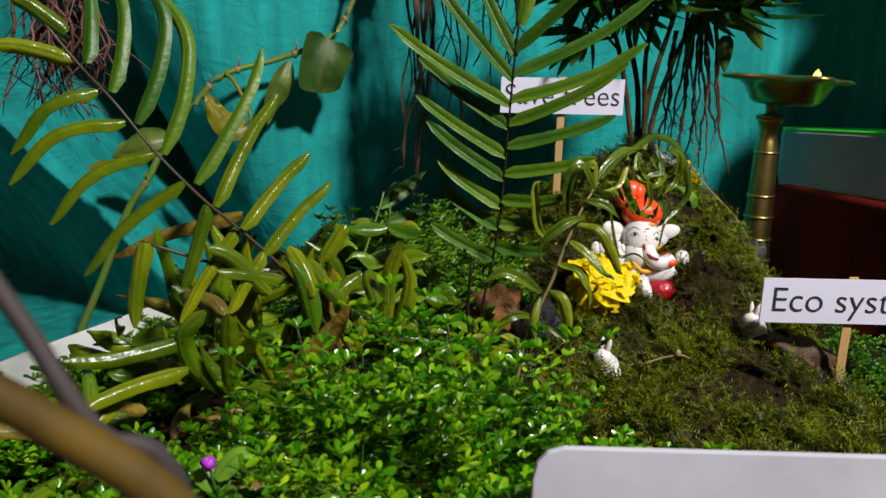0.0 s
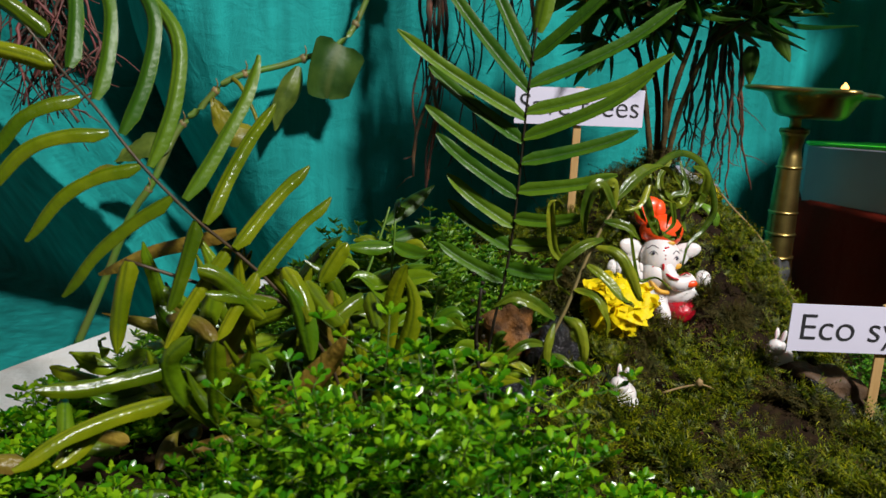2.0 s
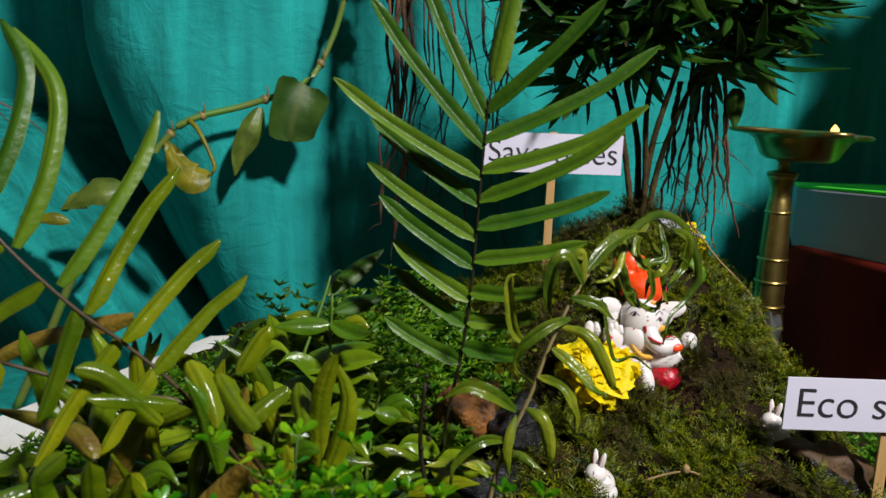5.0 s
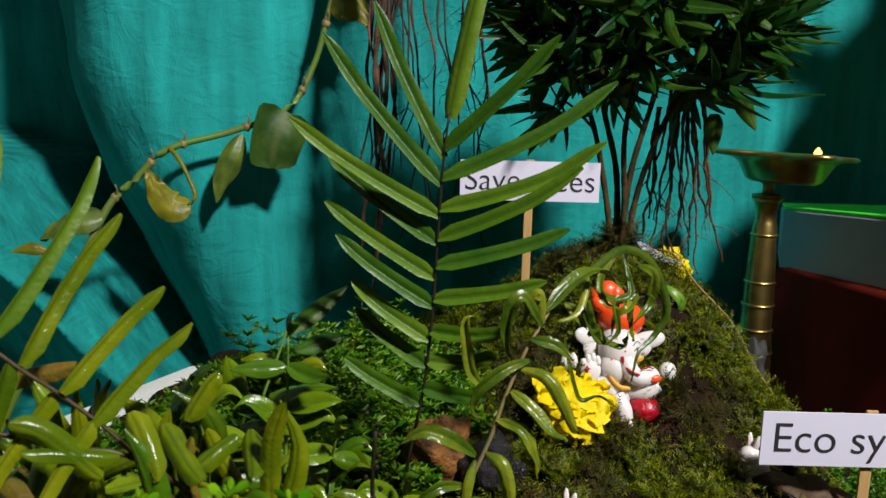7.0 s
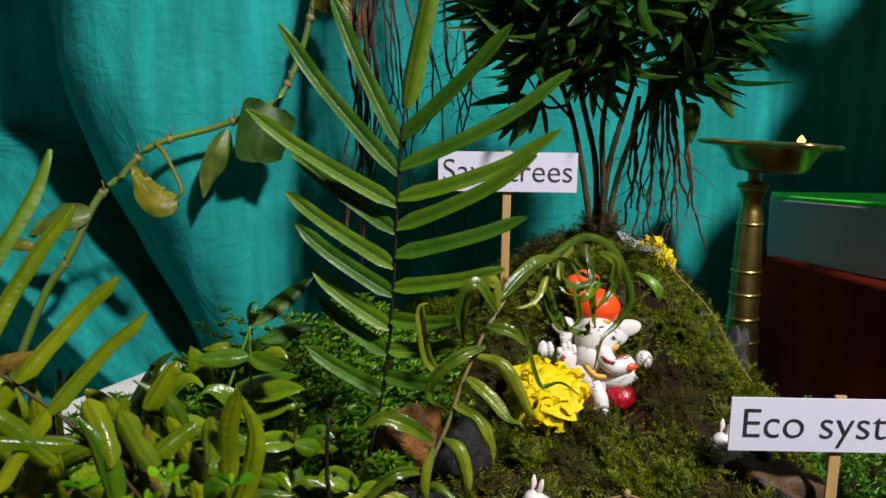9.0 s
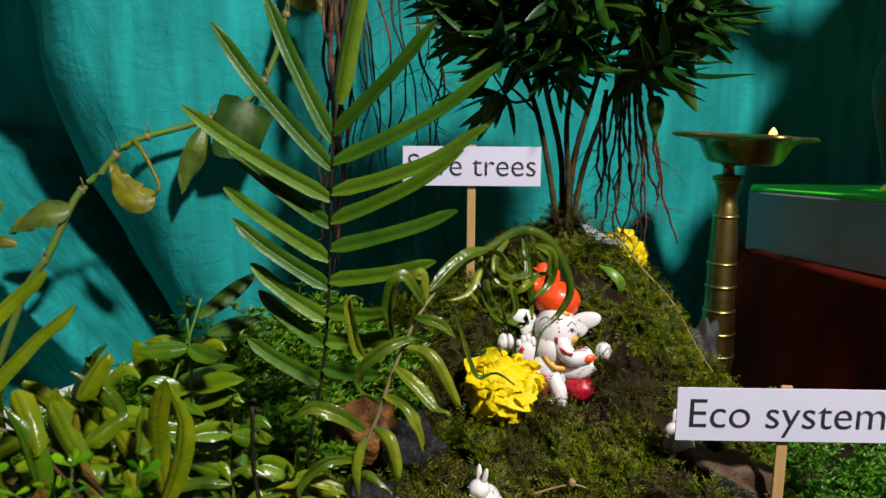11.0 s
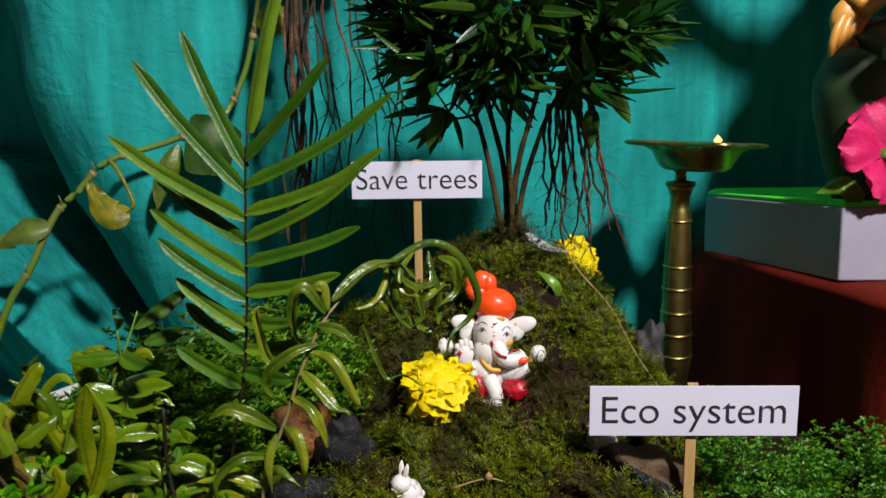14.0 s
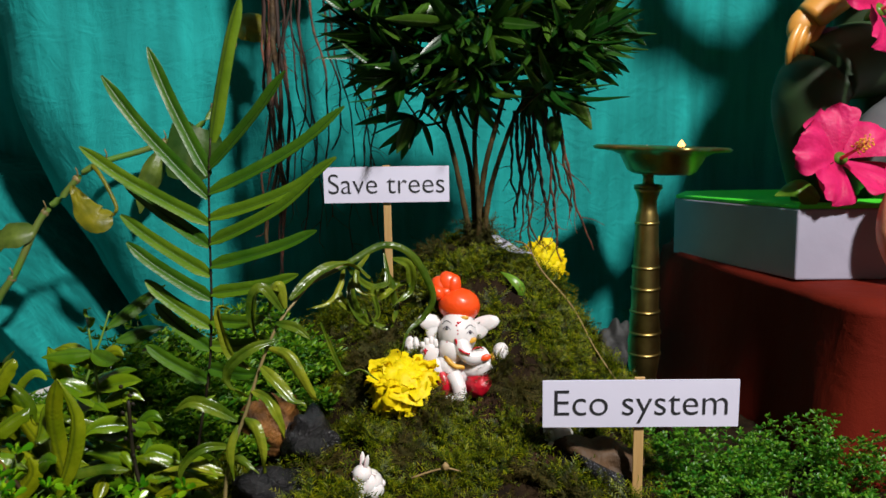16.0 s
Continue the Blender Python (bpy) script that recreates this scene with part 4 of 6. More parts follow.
def build_curly_fern():
    f = thing("fern", (0, 0, 0), "withering fern frond with leaflets curled into green ribbons", "fern", "ferns")
    stalk = [(0.040, 0.350, 0.045), (0.046, 0.348, 0.085), (0.057, 0.348, 0.114), (0.063, 0.350, 0.132), (0.071, 0.353, 0.151), (0.077, 0.357, 0.160), (0.087, 0.370, 0.171), (0.102, 0.385, 0.178)]
    part("stalk", Geo().tube(stalk, 0.0010, 0.0005, 8, 32), TAN_STALK, f)
    ribbons = [
        ([(0.087, 0.370, 0.171), (0.102, 0.385, 0.178), (0.119, 0.400, 0.185), (0.134, 0.405, 0.178), (0.144, 0.410, 0.156), (0.139, 0.410, 0.143), (0.130, 0.405, 0.135), (0.126, 0.400, 0.122)], 0.0062),
        ([(0.078, 0.357, 0.165), (0.089, 0.365, 0.175), (0.102, 0.375, 0.179), (0.114, 0.380, 0.171)], 0.0065),
        ([(0.076, 0.350, 0.161), (0.069, 0.347, 0.172), (0.064, 0.346, 0.170), (0.062, 0.348, 0.157), (0.064, 0.35, 0.145)], 0.0058),
        ([(0.077, 0.352, 0.162), (0.075, 0.350, 0.174), (0.071, 0.350, 0.171), (0.069, 0.352, 0.161)], 0.0064),
        ([(0.072, 0.350, 0.147), (0.062, 0.344, 0.145), (0.052, 0.342, 0.137), (0.050, 0.344, 0.128), (0.058, 0.348, 0.120)], 0.0050),
        ([(0.072, 0.352, 0.155), (0.082, 0.350, 0.153), (0.089, 0.350, 0.147)], 0.0050),
        ([(0.068, 0.350, 0.144), (0.078, 0.345, 0.142), (0.084, 0.343, 0.133), (0.089, 0.344, 0.122), (0.092, 0.346, 0.119)], 0.0055),
        ([(0.065, 0.348, 0.135), (0.072, 0.343, 0.130), (0.081, 0.340, 0.121), (0.087, 0.342, 0.118)], 0.0062),
        ([(0.060, 0.348, 0.123), (0.069, 0.342, 0.121), (0.074, 0.340, 0.112), (0.076, 0.342, 0.102)], 0.0056),
        ([(0.056, 0.347, 0.110), (0.062, 0.342, 0.107), (0.065, 0.340, 0.094), (0.065, 0.342, 0.084)], 0.0058),
        ([(0.052, 0.348, 0.108), (0.041, 0.345, 0.116), (0.031, 0.344, 0.119), (0.022, 0.345, 0.113)], 0.0066),
        ([(0.059, 0.350, 0.133), (0.050, 0.350, 0.140), (0.047, 0.348, 0.154), (0.047, 0.347, 0.164), (0.052, 0.348, 0.163)], 0.0044)]
    more = [
        ([(0.100, 0.384, 0.176), (0.098, 0.380, 0.167), (0.093, 0.375, 0.160), (0.083, 0.370, 0.157)], 0.0046),
        ([(0.119, 0.400, 0.180), (0.121, 0.392, 0.166), (0.114, 0.390, 0.162), (0.116, 0.390, 0.149), (0.110, 0.388, 0.143)], 0.0048),
        ([(0.089, 0.372, 0.150), (0.095, 0.378, 0.128), (0.099, 0.380, 0.120), (0.107, 0.380, 0.122), (0.116, 0.382, 0.116)], 0.0040),
        ([(0.052, 0.348, 0.106), (0.049, 0.343, 0.095), (0.050, 0.343, 0.080)], 0.0058),
        ([(0.112, 0.392, 0.181), (0.106, 0.388, 0.172), (0.108, 0.384, 0.163), (0.115, 0.386, 0.160)], 0.0045),
        ([(0.049, 0.348, 0.095), (0.038, 0.340, 0.098), (0.028, 0.338, 0.090), (0.026, 0.338, 0.078)], 0.0062),
        ([(0.046, 0.348, 0.086), (0.054, 0.342, 0.092), (0.064, 0.338, 0.086)], 0.0058),
        ([(0.045, 0.349, 0.080), (0.030, 0.345, 0.086), (0.012, 0.342, 0.084)], 0.0072),
        ([(0.100, 0.390, 0.175), (0.108, 0.394, 0.165), (0.116, 0.398, 0.161), (0.130, 0.402, 0.163), (0.133, 0.395, 0.163)], 0.0062),
        ([(0.120, 0.394, 0.173), (0.124, 0.398, 0.162), (0.125, 0.402, 0.150), (0.124, 0.392, 0.144)], 0.0070),
        ([(0.117, 0.398, 0.168), (0.125, 0.402, 0.163), (0.120, 0.392, 0.159), (0.115, 0.394, 0.154), (0.115, 0.398, 0.145)], 0.0060),
        ([(0.101, 0.400, 0.167), (0.102, 0.392, 0.157), (0.107, 0.394, 0.145), (0.113, 0.398, 0.140)], 0.0072),
        ([(0.103, 0.392, 0.146), (0.108, 0.394, 0.150), (0.113, 0.398, 0.143), (0.121, 0.400, 0.140), (0.121, 0.392, 0.147)], 0.0074),
        ([(0.124, 0.394, 0.178), (0.132, 0.398, 0.173), (0.132, 0.402, 0.159), (0.123, 0.392, 0.152)], 0.0078),
        ([(0.094, 0.400, 0.159), (0.096, 0.392, 0.157), (0.103, 0.394, 0.148)], 0.0066)]
    for k, (p, w) in enumerate(ribbons + more):
        part("leaflet", Geo().leaf(p, w * (0.72 if len(p) > 6 or k > 11 else 1.0), (0.2, -0.9, 0.7), "lance", 0.55, 7 * len(p), ruffle=0.14, twist=1.2 * math.sin(k * 1.9), seed=k, vee=k % 3 != 0), CURL, f)


build_tall_fern()
build_drooping_fern()
build_fallen_fronds()
build_rosette_fern()
build_curly_fern()


# ---- vine on the cloth ----
def build_vine():
    v = thing("vine", (0, 0, 0), "green climbing vine stem with nodes and faded hanging leaves", "vine")
    stem = [(-0.380, 0.715, -0.06), (-0.355, 0.725, 0.00), (-0.325, 0.735, 0.075), (-0.303, 0.740, 0.109), (-0.281, 0.755, 0.161), (-0.260, 0.765, 0.185), (-0.230, 0.775, 0.215), (-0.176, 0.795, 0.233), (-0.122, 0.805, 0.257),
            (-0.098, 0.815, 0.300), (-0.084, 0.815, 0.347), (-0.072, 0.815, 0.40), (-0.05, 0.80, 0.48)]
    st = part("stem", Geo().tube(stem, 0.0040, 0.0026, 10, 80), VINE, v)
    c = catmull(stem, 120)
    for i in (28, 42, 55, 62, 72, 84, 98):
        g = Geo().blob(c[i], (0.0042, 0.0040, 0.0046), rough=0.4)
        g.tube([c[i], c[i] + np.array([0.004, -0.004, 0.007]), c[i] + np.array([0.003, -0.006, 0.013])], 0.0012, 0.0005, 6, 5)
        part("node", g, TAN_STALK, st, "brown knotted node")
    part("leaf", Geo().leaf([(-0.122, 0.802, 0.254), (-0.128, 0.795, 0.235), (-0.134, 0.795, 0.215), (-0.137, 0.80, 0.198)], 0.056, (0.35, -1, 0.1), "strap", -0.5, 12, ruffle=0.02), VINE_LEAF, v, "dull green leaf with a cut edge")
    part("leaf", Geo().leaf([(-0.165, 0.796, 0.230), (-0.170, 0.788, 0.210), (-0.182, 0.785, 0.185), (-0.190, 0.788, 0.163)], 0.024, (0.5, -1, 0.1), "lance", 0.7, 14, ruffle=0.14), VINE_PALE, v, "faded pale green folded leaf")
    part("stalk", Geo().tube([(-0.228, 0.772, 0.215), (-0.218, 0.764, 0.208), (-0.208, 0.760, 0.192), (-0.200, 0.758, 0.172), (-0.206, 0.756, 0.163)], 0.0024, 0.0017, 8), VINE_YELLOW, v, "yellow leaf stalk")
    part("leaf", Geo().leaf([(-0.204, 0.756, 0.163), (-0.220, 0.750, 0.164), (-0.236, 0.755, 0.178), (-0.246, 0.762, 0.196)], 0.030, (0.1, -0.8, 0.5), "ovate", 0.35, 16, ruffle=0.22), VINE_YELLOW, v, "yellowing curled leaf")
    part("leaf", Geo().leaf([(-0.285, 0.748, 0.152), (-0.302, 0.740, 0.150), (-0.320, 0.738, 0.142), (-0.338, 0.740, 0.128)], 0.030, (-0.2, -0.9, 0.5), "ovate", 0.35, 16, ruffle=0.18), VINE_PALE, v, "faded curled leaf")
    part("leaf", Geo().leaf([(-0.330, 0.735, 0.118), (-0.345, 0.73, 0.122), (-0.362, 0.73, 0.118)], 0.012, (0, -1, 0.3), "lance", 0.4, 9), VINE_YELLOW, v, "small yellow leaf")
    part("leaf", Geo().leaf([(-0.080, 0.812, 0.352), (-0.066, 0.804, 0.362), (-0.050, 0.802, 0.352), (-0.038, 0.802, 0.336)], 0.034, (0, -1, 0.4), "ovate", 0.4, 14, ruffle=0.18), VINE_YELLOW, v, "yellow-green curled leaf")
    # Unseen big leaf above the view, added to cast a shadow on the cloth.
    part("leaf", Geo().leaf([(-0.066, 0.81, 0.41), (-0.04, 0.80, 0.440), (0.0, 0.80, 0.445), (0.03, 0.80, 0.43)], 0.075, (0.1, -0.8, 0.7), "ovate", 0.25, 12), VINE_LEAF, v)


build_vine()


# ---- hanging roots ----
def strand(g, top, foot, r, wob, n=18):
    a, b = np.array(top), np.array(foot)
    ph = rng.random(4) * 6.28
    pts = []
    for i in range(n):
        s = i / (n - 1)
        w = wob * s ** 0.7
        pts.append(a + (b - a) * s + np.array([w * (math.sin(5 * s + ph[0]) + 0.5 * math.sin(13 * s + ph[1]) + 0.22 * math.sin(31 * s + ph[3])), 0.6 * w * math.sin(6 * s + ph[2]), 0.25 * w * math.sin(9 * s + ph[3])]))
    g.tube(pts, r, r * 0.45, 6, 2 * n, bumps=0.20)
    return pts


def fibres(g, pts, count, length):
    for _ in range(count):
        p = pts[rng.integers(len(pts) // 2, len(pts))]
        d = np.array([rng.normal() * 0.8, rng.normal() * 0.4, -0.5 - rng.random()])
        q = p + unit(d) * length * (0.4 + rng.random())
        g.tube([p, (p + q) / 2 + rng.normal(size=3) * 0.002, q], 0.00045, 0.0002, 5, 5)


def build_roots(label, tops, feet, count, r, wob, mats, fib=3, fl=0.018):
    t = thing("hanging_root_bundle", (0, 0, 0), label, "roots", "hanging roots")
    (x0, y0, z0), (x1, y1, z1) = tops
    (u0, v0, w0), (u1, v1, w1) = feet
    for k in range(count):
        s, e = rng.random(), rng.random()
        s2 = 0.65 * s + 0.35 * rng.random()
        g = Geo()
        p = strand(g, (x0 + (x1 - x0) * s, y0 + (y1 - y0) * rng.random(), z0 + (z1 - z0) * s), (u0 + (u1 - u0) * s2, v0 + (v1 - v0) * rng.random(), w0 + (w1 - w0) * e), r * (0.6 + 0.8 * rng.random()), wob)
        fibres(g, p, fib, fl)
        part("root", g, mats[k % len(mats)], t)
    return t


build_roots("thick bundle of brown aerial roots hanging before teal cloth", ((-0.032, 0.735, 0.52), (0.008, 0.755, 0.52)), ((-0.048, 0.735, 0.10), (-0.016, 0.765, 0.22)), 11, 0.0026, 0.0085, [ROOT, ROOT_DARK, ROOT])
build_roots("thin dark aerial roots hanging loosely before teal cloth", ((-0.015, 0.74, 0.50), (0.050, 0.765, 0.50)), ((-0.015, 0.74, 0.10), (0.085, 0.775, 0.26)), 12, 0.0014, 0.010, [ROOT_DARK, ROOT_DARK, ROOT], 5, 0.022)
build_roots("reddish fibrous roots hanging above a wilting fern", ((-0.196, 0.355, 0.300), (-0.172, 0.370, 0.300)), ((-0.206, 0.350, 0.190), (-0.166, 0.372, 0.225)), 34, 0.0011, 0.006, [ROOT_RED, ROOT_DARK, ROOT_RED], 4, 0.024)


# ---- the small tree ----
def leaf_template(n, width, length, fold, kind, bend=0.0):
    """A leaf of unit use for scattered foliage: z along the leaf."""
    g = Geo().leaf([(0, 0, 0), (0, -bend * 0.3 * length, length * 0.5), (0, -bend * length, length)], width, (0, -1, 0), kind, fold, n)
    return g


def small_template(n, width, bend, fold):
    """A cheap leaf blade of four-sided faces, z along it, one unit long."""
    verts, faces, uv = [], [], []
    for i in range(n + 1):
        s = i / n
        w = width * max(0.04, math.sin(math.pi * (0.03 + 0.97 * s) ** 0.85)) ** 0.65
        y = -bend * s * s
        verts += [(-w, y - fold * w, s), (0, y, s), (w, y - fold * w, s)]
        uv += [(-1, s), (0, s), (1, s)]
    for i in range(n):
        a = i * 3
        faces += [(a, a + 1, a + 4, a + 3), (a + 1, a + 2, a + 5, a + 4)]
    return verts, faces, uv


NARROW = [small_template(6, 0.095, b, f) for b, f in ((0.15, -0.25), (0.30, -0.35), (-0.10, -0.2), (0.05, -0.5))]


def build_tree():
    trng = np.random.default_rng(23)
    t = thing("tree", (0.174, 0.628, 0.130), "small many-stemmed tree with dark glossy leaves and aerial roots", "tree")
    part("trunk", Geo().tube([(0, 0, -0.03), (0.001, 0, 0.0), (0.001, 0, 0.02), (0.002, 0.001, 0.040)], 0.0078, 0.0050, 12, 16, bumps=0.06), BARK, t)
    stems = [[(-0.006, 0, 0.004), (-0.016, 0, 0.052), (-0.027, 0.002, 0.109), (-0.043, 0.004, 0.159), (-0.068, 0.0, 0.205)],
             [(0.0, -0.003, 0.0), (0.0, -0.004, 0.052), (-0.003, -0.002, 0.109), (0.006, 0.0, 0.166), (0.010, 0.0, 0.26)],
             [(0.004, 0, 0.002), (0.010, -0.002, 0.052), (0.024, 0.002, 0.091), (0.042, 0.004, 0.137), (0.078, 0.0, 0.185)],
             [(0.001, 0.003, 0.03), (0.007, 0.004, 0.080), (0.021, 0.010, 0.130), (0.035, 0.012, 0.195), (0.045, 0.01, 0.27)],
             [(-0.003, 0.003, 0.016), (-0.008, 0.004, 0.080), (-0.022, 0.010, 0.141), (-0.022, 0.012, 0.209), (-0.035, 0.01, 0.27)]]
    limbs, curves = [], []
    stems = [[(x * (0.75 if z < 0.10 else 0.9 if z < 0.15 else 1.0), y, z) for x, y, z in s] for s in stems]
    for s in stems:
        limbs.append(part("stem", Geo().tube(s, 0.0027, 0.0014, 9, 30, bumps=0.08), BARK, t))
        curves.append(catmull(s, 40))
    tips = []
    picked = ((0.090, -0.02, 0.195), (0.100, 0.0, 0.215), (0.066, -0.04, 0.187), (-0.074, -0.03, 0.182), (-0.060, -0.045, 0.160), (-0.056, 0.02, 0.128), (0.055, -0.045, 0.150))
    for k in range(84):
        z = 0.138 + 0.135 * trng.random()
        wide = min(0.108, 0.050 + (z - 0.135) * 1.5)
        a, r = trng.random() * 6.28, math.sqrt(0.12 + 0.88 * trng.random())
        q = np.array([wide * r * math.cos(a) + 0.006, 0.062 * r * math.sin(a), z + 0.018 * r])
        if k < len(picked):
            q = np.array(picked[k])
            z = q[2]
        best = None
        for m, c in enumerate(curves):
            for i in range(14, 40):
                if c[i][2] < z - 0.012:
                    d = np.linalg.norm(c[i] - q) + 0.6 * abs(z - 0.035 - c[i][2])
                    if best is None or d < best[0]:
                        best = (d, m, c[i])
        p = best[2]
        part("twig", Geo().tube([p, (p + q) / 2 + np.array([0, 0, 0.006]) + trng.normal(size=3) * 0.003, q], 0.0013, 0.0006, 6, 9), BARK, limbs[best[1]])
        tips.append((p, q))
    meshes = [leaf_template(9, w, l, f, "lance", bd).mesh("leaf", TREE_LEAF) for w, l, f, bd in ((0.0086, 0.046, 0.30, 0.22), (0.0092, 0.050, 0.35, 0.34), (0.0078, 0.042, 0.25, 0.12), (0.0080, 0.054, 0.4, 0.42))]
    n, extra = 0, []
    for p, q in tips:
        axis = unit(q - p + np.array([0, 0, -0.012]))
        side = unit(np.cross(axis, [0.2, 0.3, 0.9]))
        up = np.cross(side, axis)
        count = int(trng.integers(9, 14))
        out = unit(np.array([q[0], q[1] * 0.6, 0.0]) + 1e-6)
        for k in range(count):
            b = q - (q - p) * 0.30 * (k / count)
            a = k * 2.4 + trng.random() * 0.8
            d = unit(axis * (0.15 + 0.4 * trng.random()) + out * 0.55 + side * math.cos(a) * 0.9 + up * math.sin(a) * 0.6 + np.array([0, 0, -0.30 - 0.25 * trng.random()]))
            size = 0.70 + 0.45 * trng.random()
            if n < 300 and q[1] < 0.0 and q[2] < 0.29:
                z = Vector(d.tolist())
                x = Vector((0, 0, 1)).cross(z)
                x = x.normalized() if x.length > 0.1 else Vector((1, 0, 0))
                y = z.cross(x)
                m = Matrix((x, -y, z)).transposed() if y.z < 0 else Matrix((-x, -y, z)).transposed()
                ob = part("leaf", meshes[n % 4], None, t)
                ob.matrix_local = Matrix.Translation(b.tolist()) @ (m * size).to_4x4() @ pose(0, 0, 0, 0, 0, trng.normal() * 28)
                n += 1
            else:
                extra.append((int(trng.integers(4)), b, turned(d, trng.normal() * 0.5, 0.046 * size)))
        for k in range(4):
            b = p + (q - p) * (0.4 + 0.6 * trng.random())
            extra.append((int(trng.integers(4)), b, turned(unit(trng.normal(size=3) + np.array([0, 0.4, -0.2])), trng.random() * 6.28, 0.022 + 0.018 * trng.random())))
    scatter("foliage", NARROW, extra, TREE_LEAF, t, "stuff", "dark glossy inner leaves")
    big = leaf_template(10, 0.0130, 0.030, 0.3, "ovate", 0.12).mesh("leaf", TREE_LEAF)
    for x, z, a in ((-0.066, 0.150, 195), (-0.056, 0.125, 200), (0.062, 0.125, 178), (0.078, 0.140, 150)):
        ob = part("leaf", big, None, t)
        ob.matrix_local = pose(x, -0.006, z, 0, a, 0) @ pose(0, 0, 0, 0, 0, 15)
    part("twig", Geo().tube([curves[0][22], (-0.045, -0.002, 0.120), (-0.054, -0.004, 0.132), (-0.066, -0.006, 0.150)], 0.0013, 0.0006, 6, 12), BARK, limbs[0])
    for k in range(15):
        g = Geo()
        s = trng.random()
        p = strand(g, (0.030 + 0.045 * s, 0.02 + 0.03 * trng.random(), 0.150 - 0.02 * trng.random()), (0.026 + 0.088 * s, 0.035 + 0.05 * trng.random(), -0.012 + 0.070 * trng.random()), 0.0010 + 0.0012 * trng.random(), 0.0042)
        fibres(g, p, 3, 0.022)
        part("aerial_root", g, (ROOT, ROOT, ROOT, ROOT_DARK)[k % 4], t, "brown hanging aerial root")


build_tree()


# ---- brass oil lamp ----
def build_oil_lamp():
    t = thing("oil_lamp", (0.357, 0.79, TABLE_Z + 0.006), "tall brass oil lamp with a lobed dish and one lit wick", "oil lamp", scale=0.975)
    h = 0.094
    base = [(0.052, 0.0), (0.053, 0.004), (0.050, 0.009), (0.040, 0.014), (0.030, 0.022), (0.020, 0.034), (0.0155, 0.045)]
    part("foot", Geo().lathe(base, 40), BRASS_DULL, t)
    part("column", Geo().lathe([(0.0155, 0.044), (0.0135, 0.06), (0.0150, 0.075), (0.0175, 0.092), (0.0178, 0.11), (0.0165, 0.122), (0.0172, 0.125), (0.0150, 0.15), (0.0146, 0.19), (0.0125, 0.235), (0.0120, 0.252),
                                (0.0105, 0.258), (0.0098, 0.262), (0.0100, 0.270), (0.0122, 0.278), (0.0152, 0.283)], 40), BRASS, t)
    for z, r in ((0.098, 0.0186), (0.122, 0.0182), (0.146, 0.0166), (0.172, 0.0160), (0.196, 0.0152), (0.245, 0.0132)):
        part("ring", Geo().lathe([(r - 0.002, z - 0.0022), (r, z - 0.0012), (r + 0.0004, z), (r, z + 0.0012), (r - 0.002, z + 0.0022)], 40), BRASS, t)
    part("neck", Geo().lathe([(0.0152, 0.2825), (0.0150, 0.2865), (0.0085, 0.2875), (0.0060, 0.288), (0.0055, 0.296), (0.0085, 0.299)], 32), BRASS_DULL, t)

    def lobed(w, i):
        return 1 + {4: 0.18, 5: 0.50, 6: 0.54, 7: 0.50, 8: 0.18}.get(i, 0.0) * abs(math.cos(2.0 * (w - 0.05))) ** 4.0
    dish = [(0.006, 0.297), (0.030, 0.2985), (0.036, 0.302), (0.0445, 0.318), (0.0465, 0.322), (0.0485, 0.3235), (0.0495, 0.3260), (0.0480, 0.3285), (0.0435, 0.3270), (0.034, 0.306), (0.006, 0.3025)]
    d = part("dish", Geo().lathe(dish, 80, lobes=lobed), BRASS, t)
    d.matrix_local = pose(0, 0, 0, 0, 2.6, 0)
    part("oil", Geo().lathe([(0.001, 0.314), (0.0395, 0.3145), (0.0395, 0.3150), (0.001, 0.3152)], 40), BRASS_DULL, d, "dark lamp oil in the dish")
    for a in (23, 113, 203, 293):
        x, y = 0.052 * math.cos(radians(a - 20)), 0.052 * math.sin(radians(a - 20))
        part("wick", Geo().tube([(x * 0.5, y * 0.5, 0.317), (x * 0.8, y * 0.8, 0.324), (x * 1.12, y * 1.12, 0.3275)], 0.0022, 0.0013, 7), COTTON, d, "twisted cotton wick")
    g = Geo().lathe([(0.0008, 0.0), (0.0032, 0.003), (0.0040, 0.006), (0.0030, 0.011), (0.0012, 0.016), (0.0002, 0.019)], 14)
    fl = part("flame", g, FLAME, t, "small orange flame")
    fl.location = (0.018, -0.055, 0.3270)
    fl.scale = (0.95, 0.95, 0.42)


build_oil_lamp()


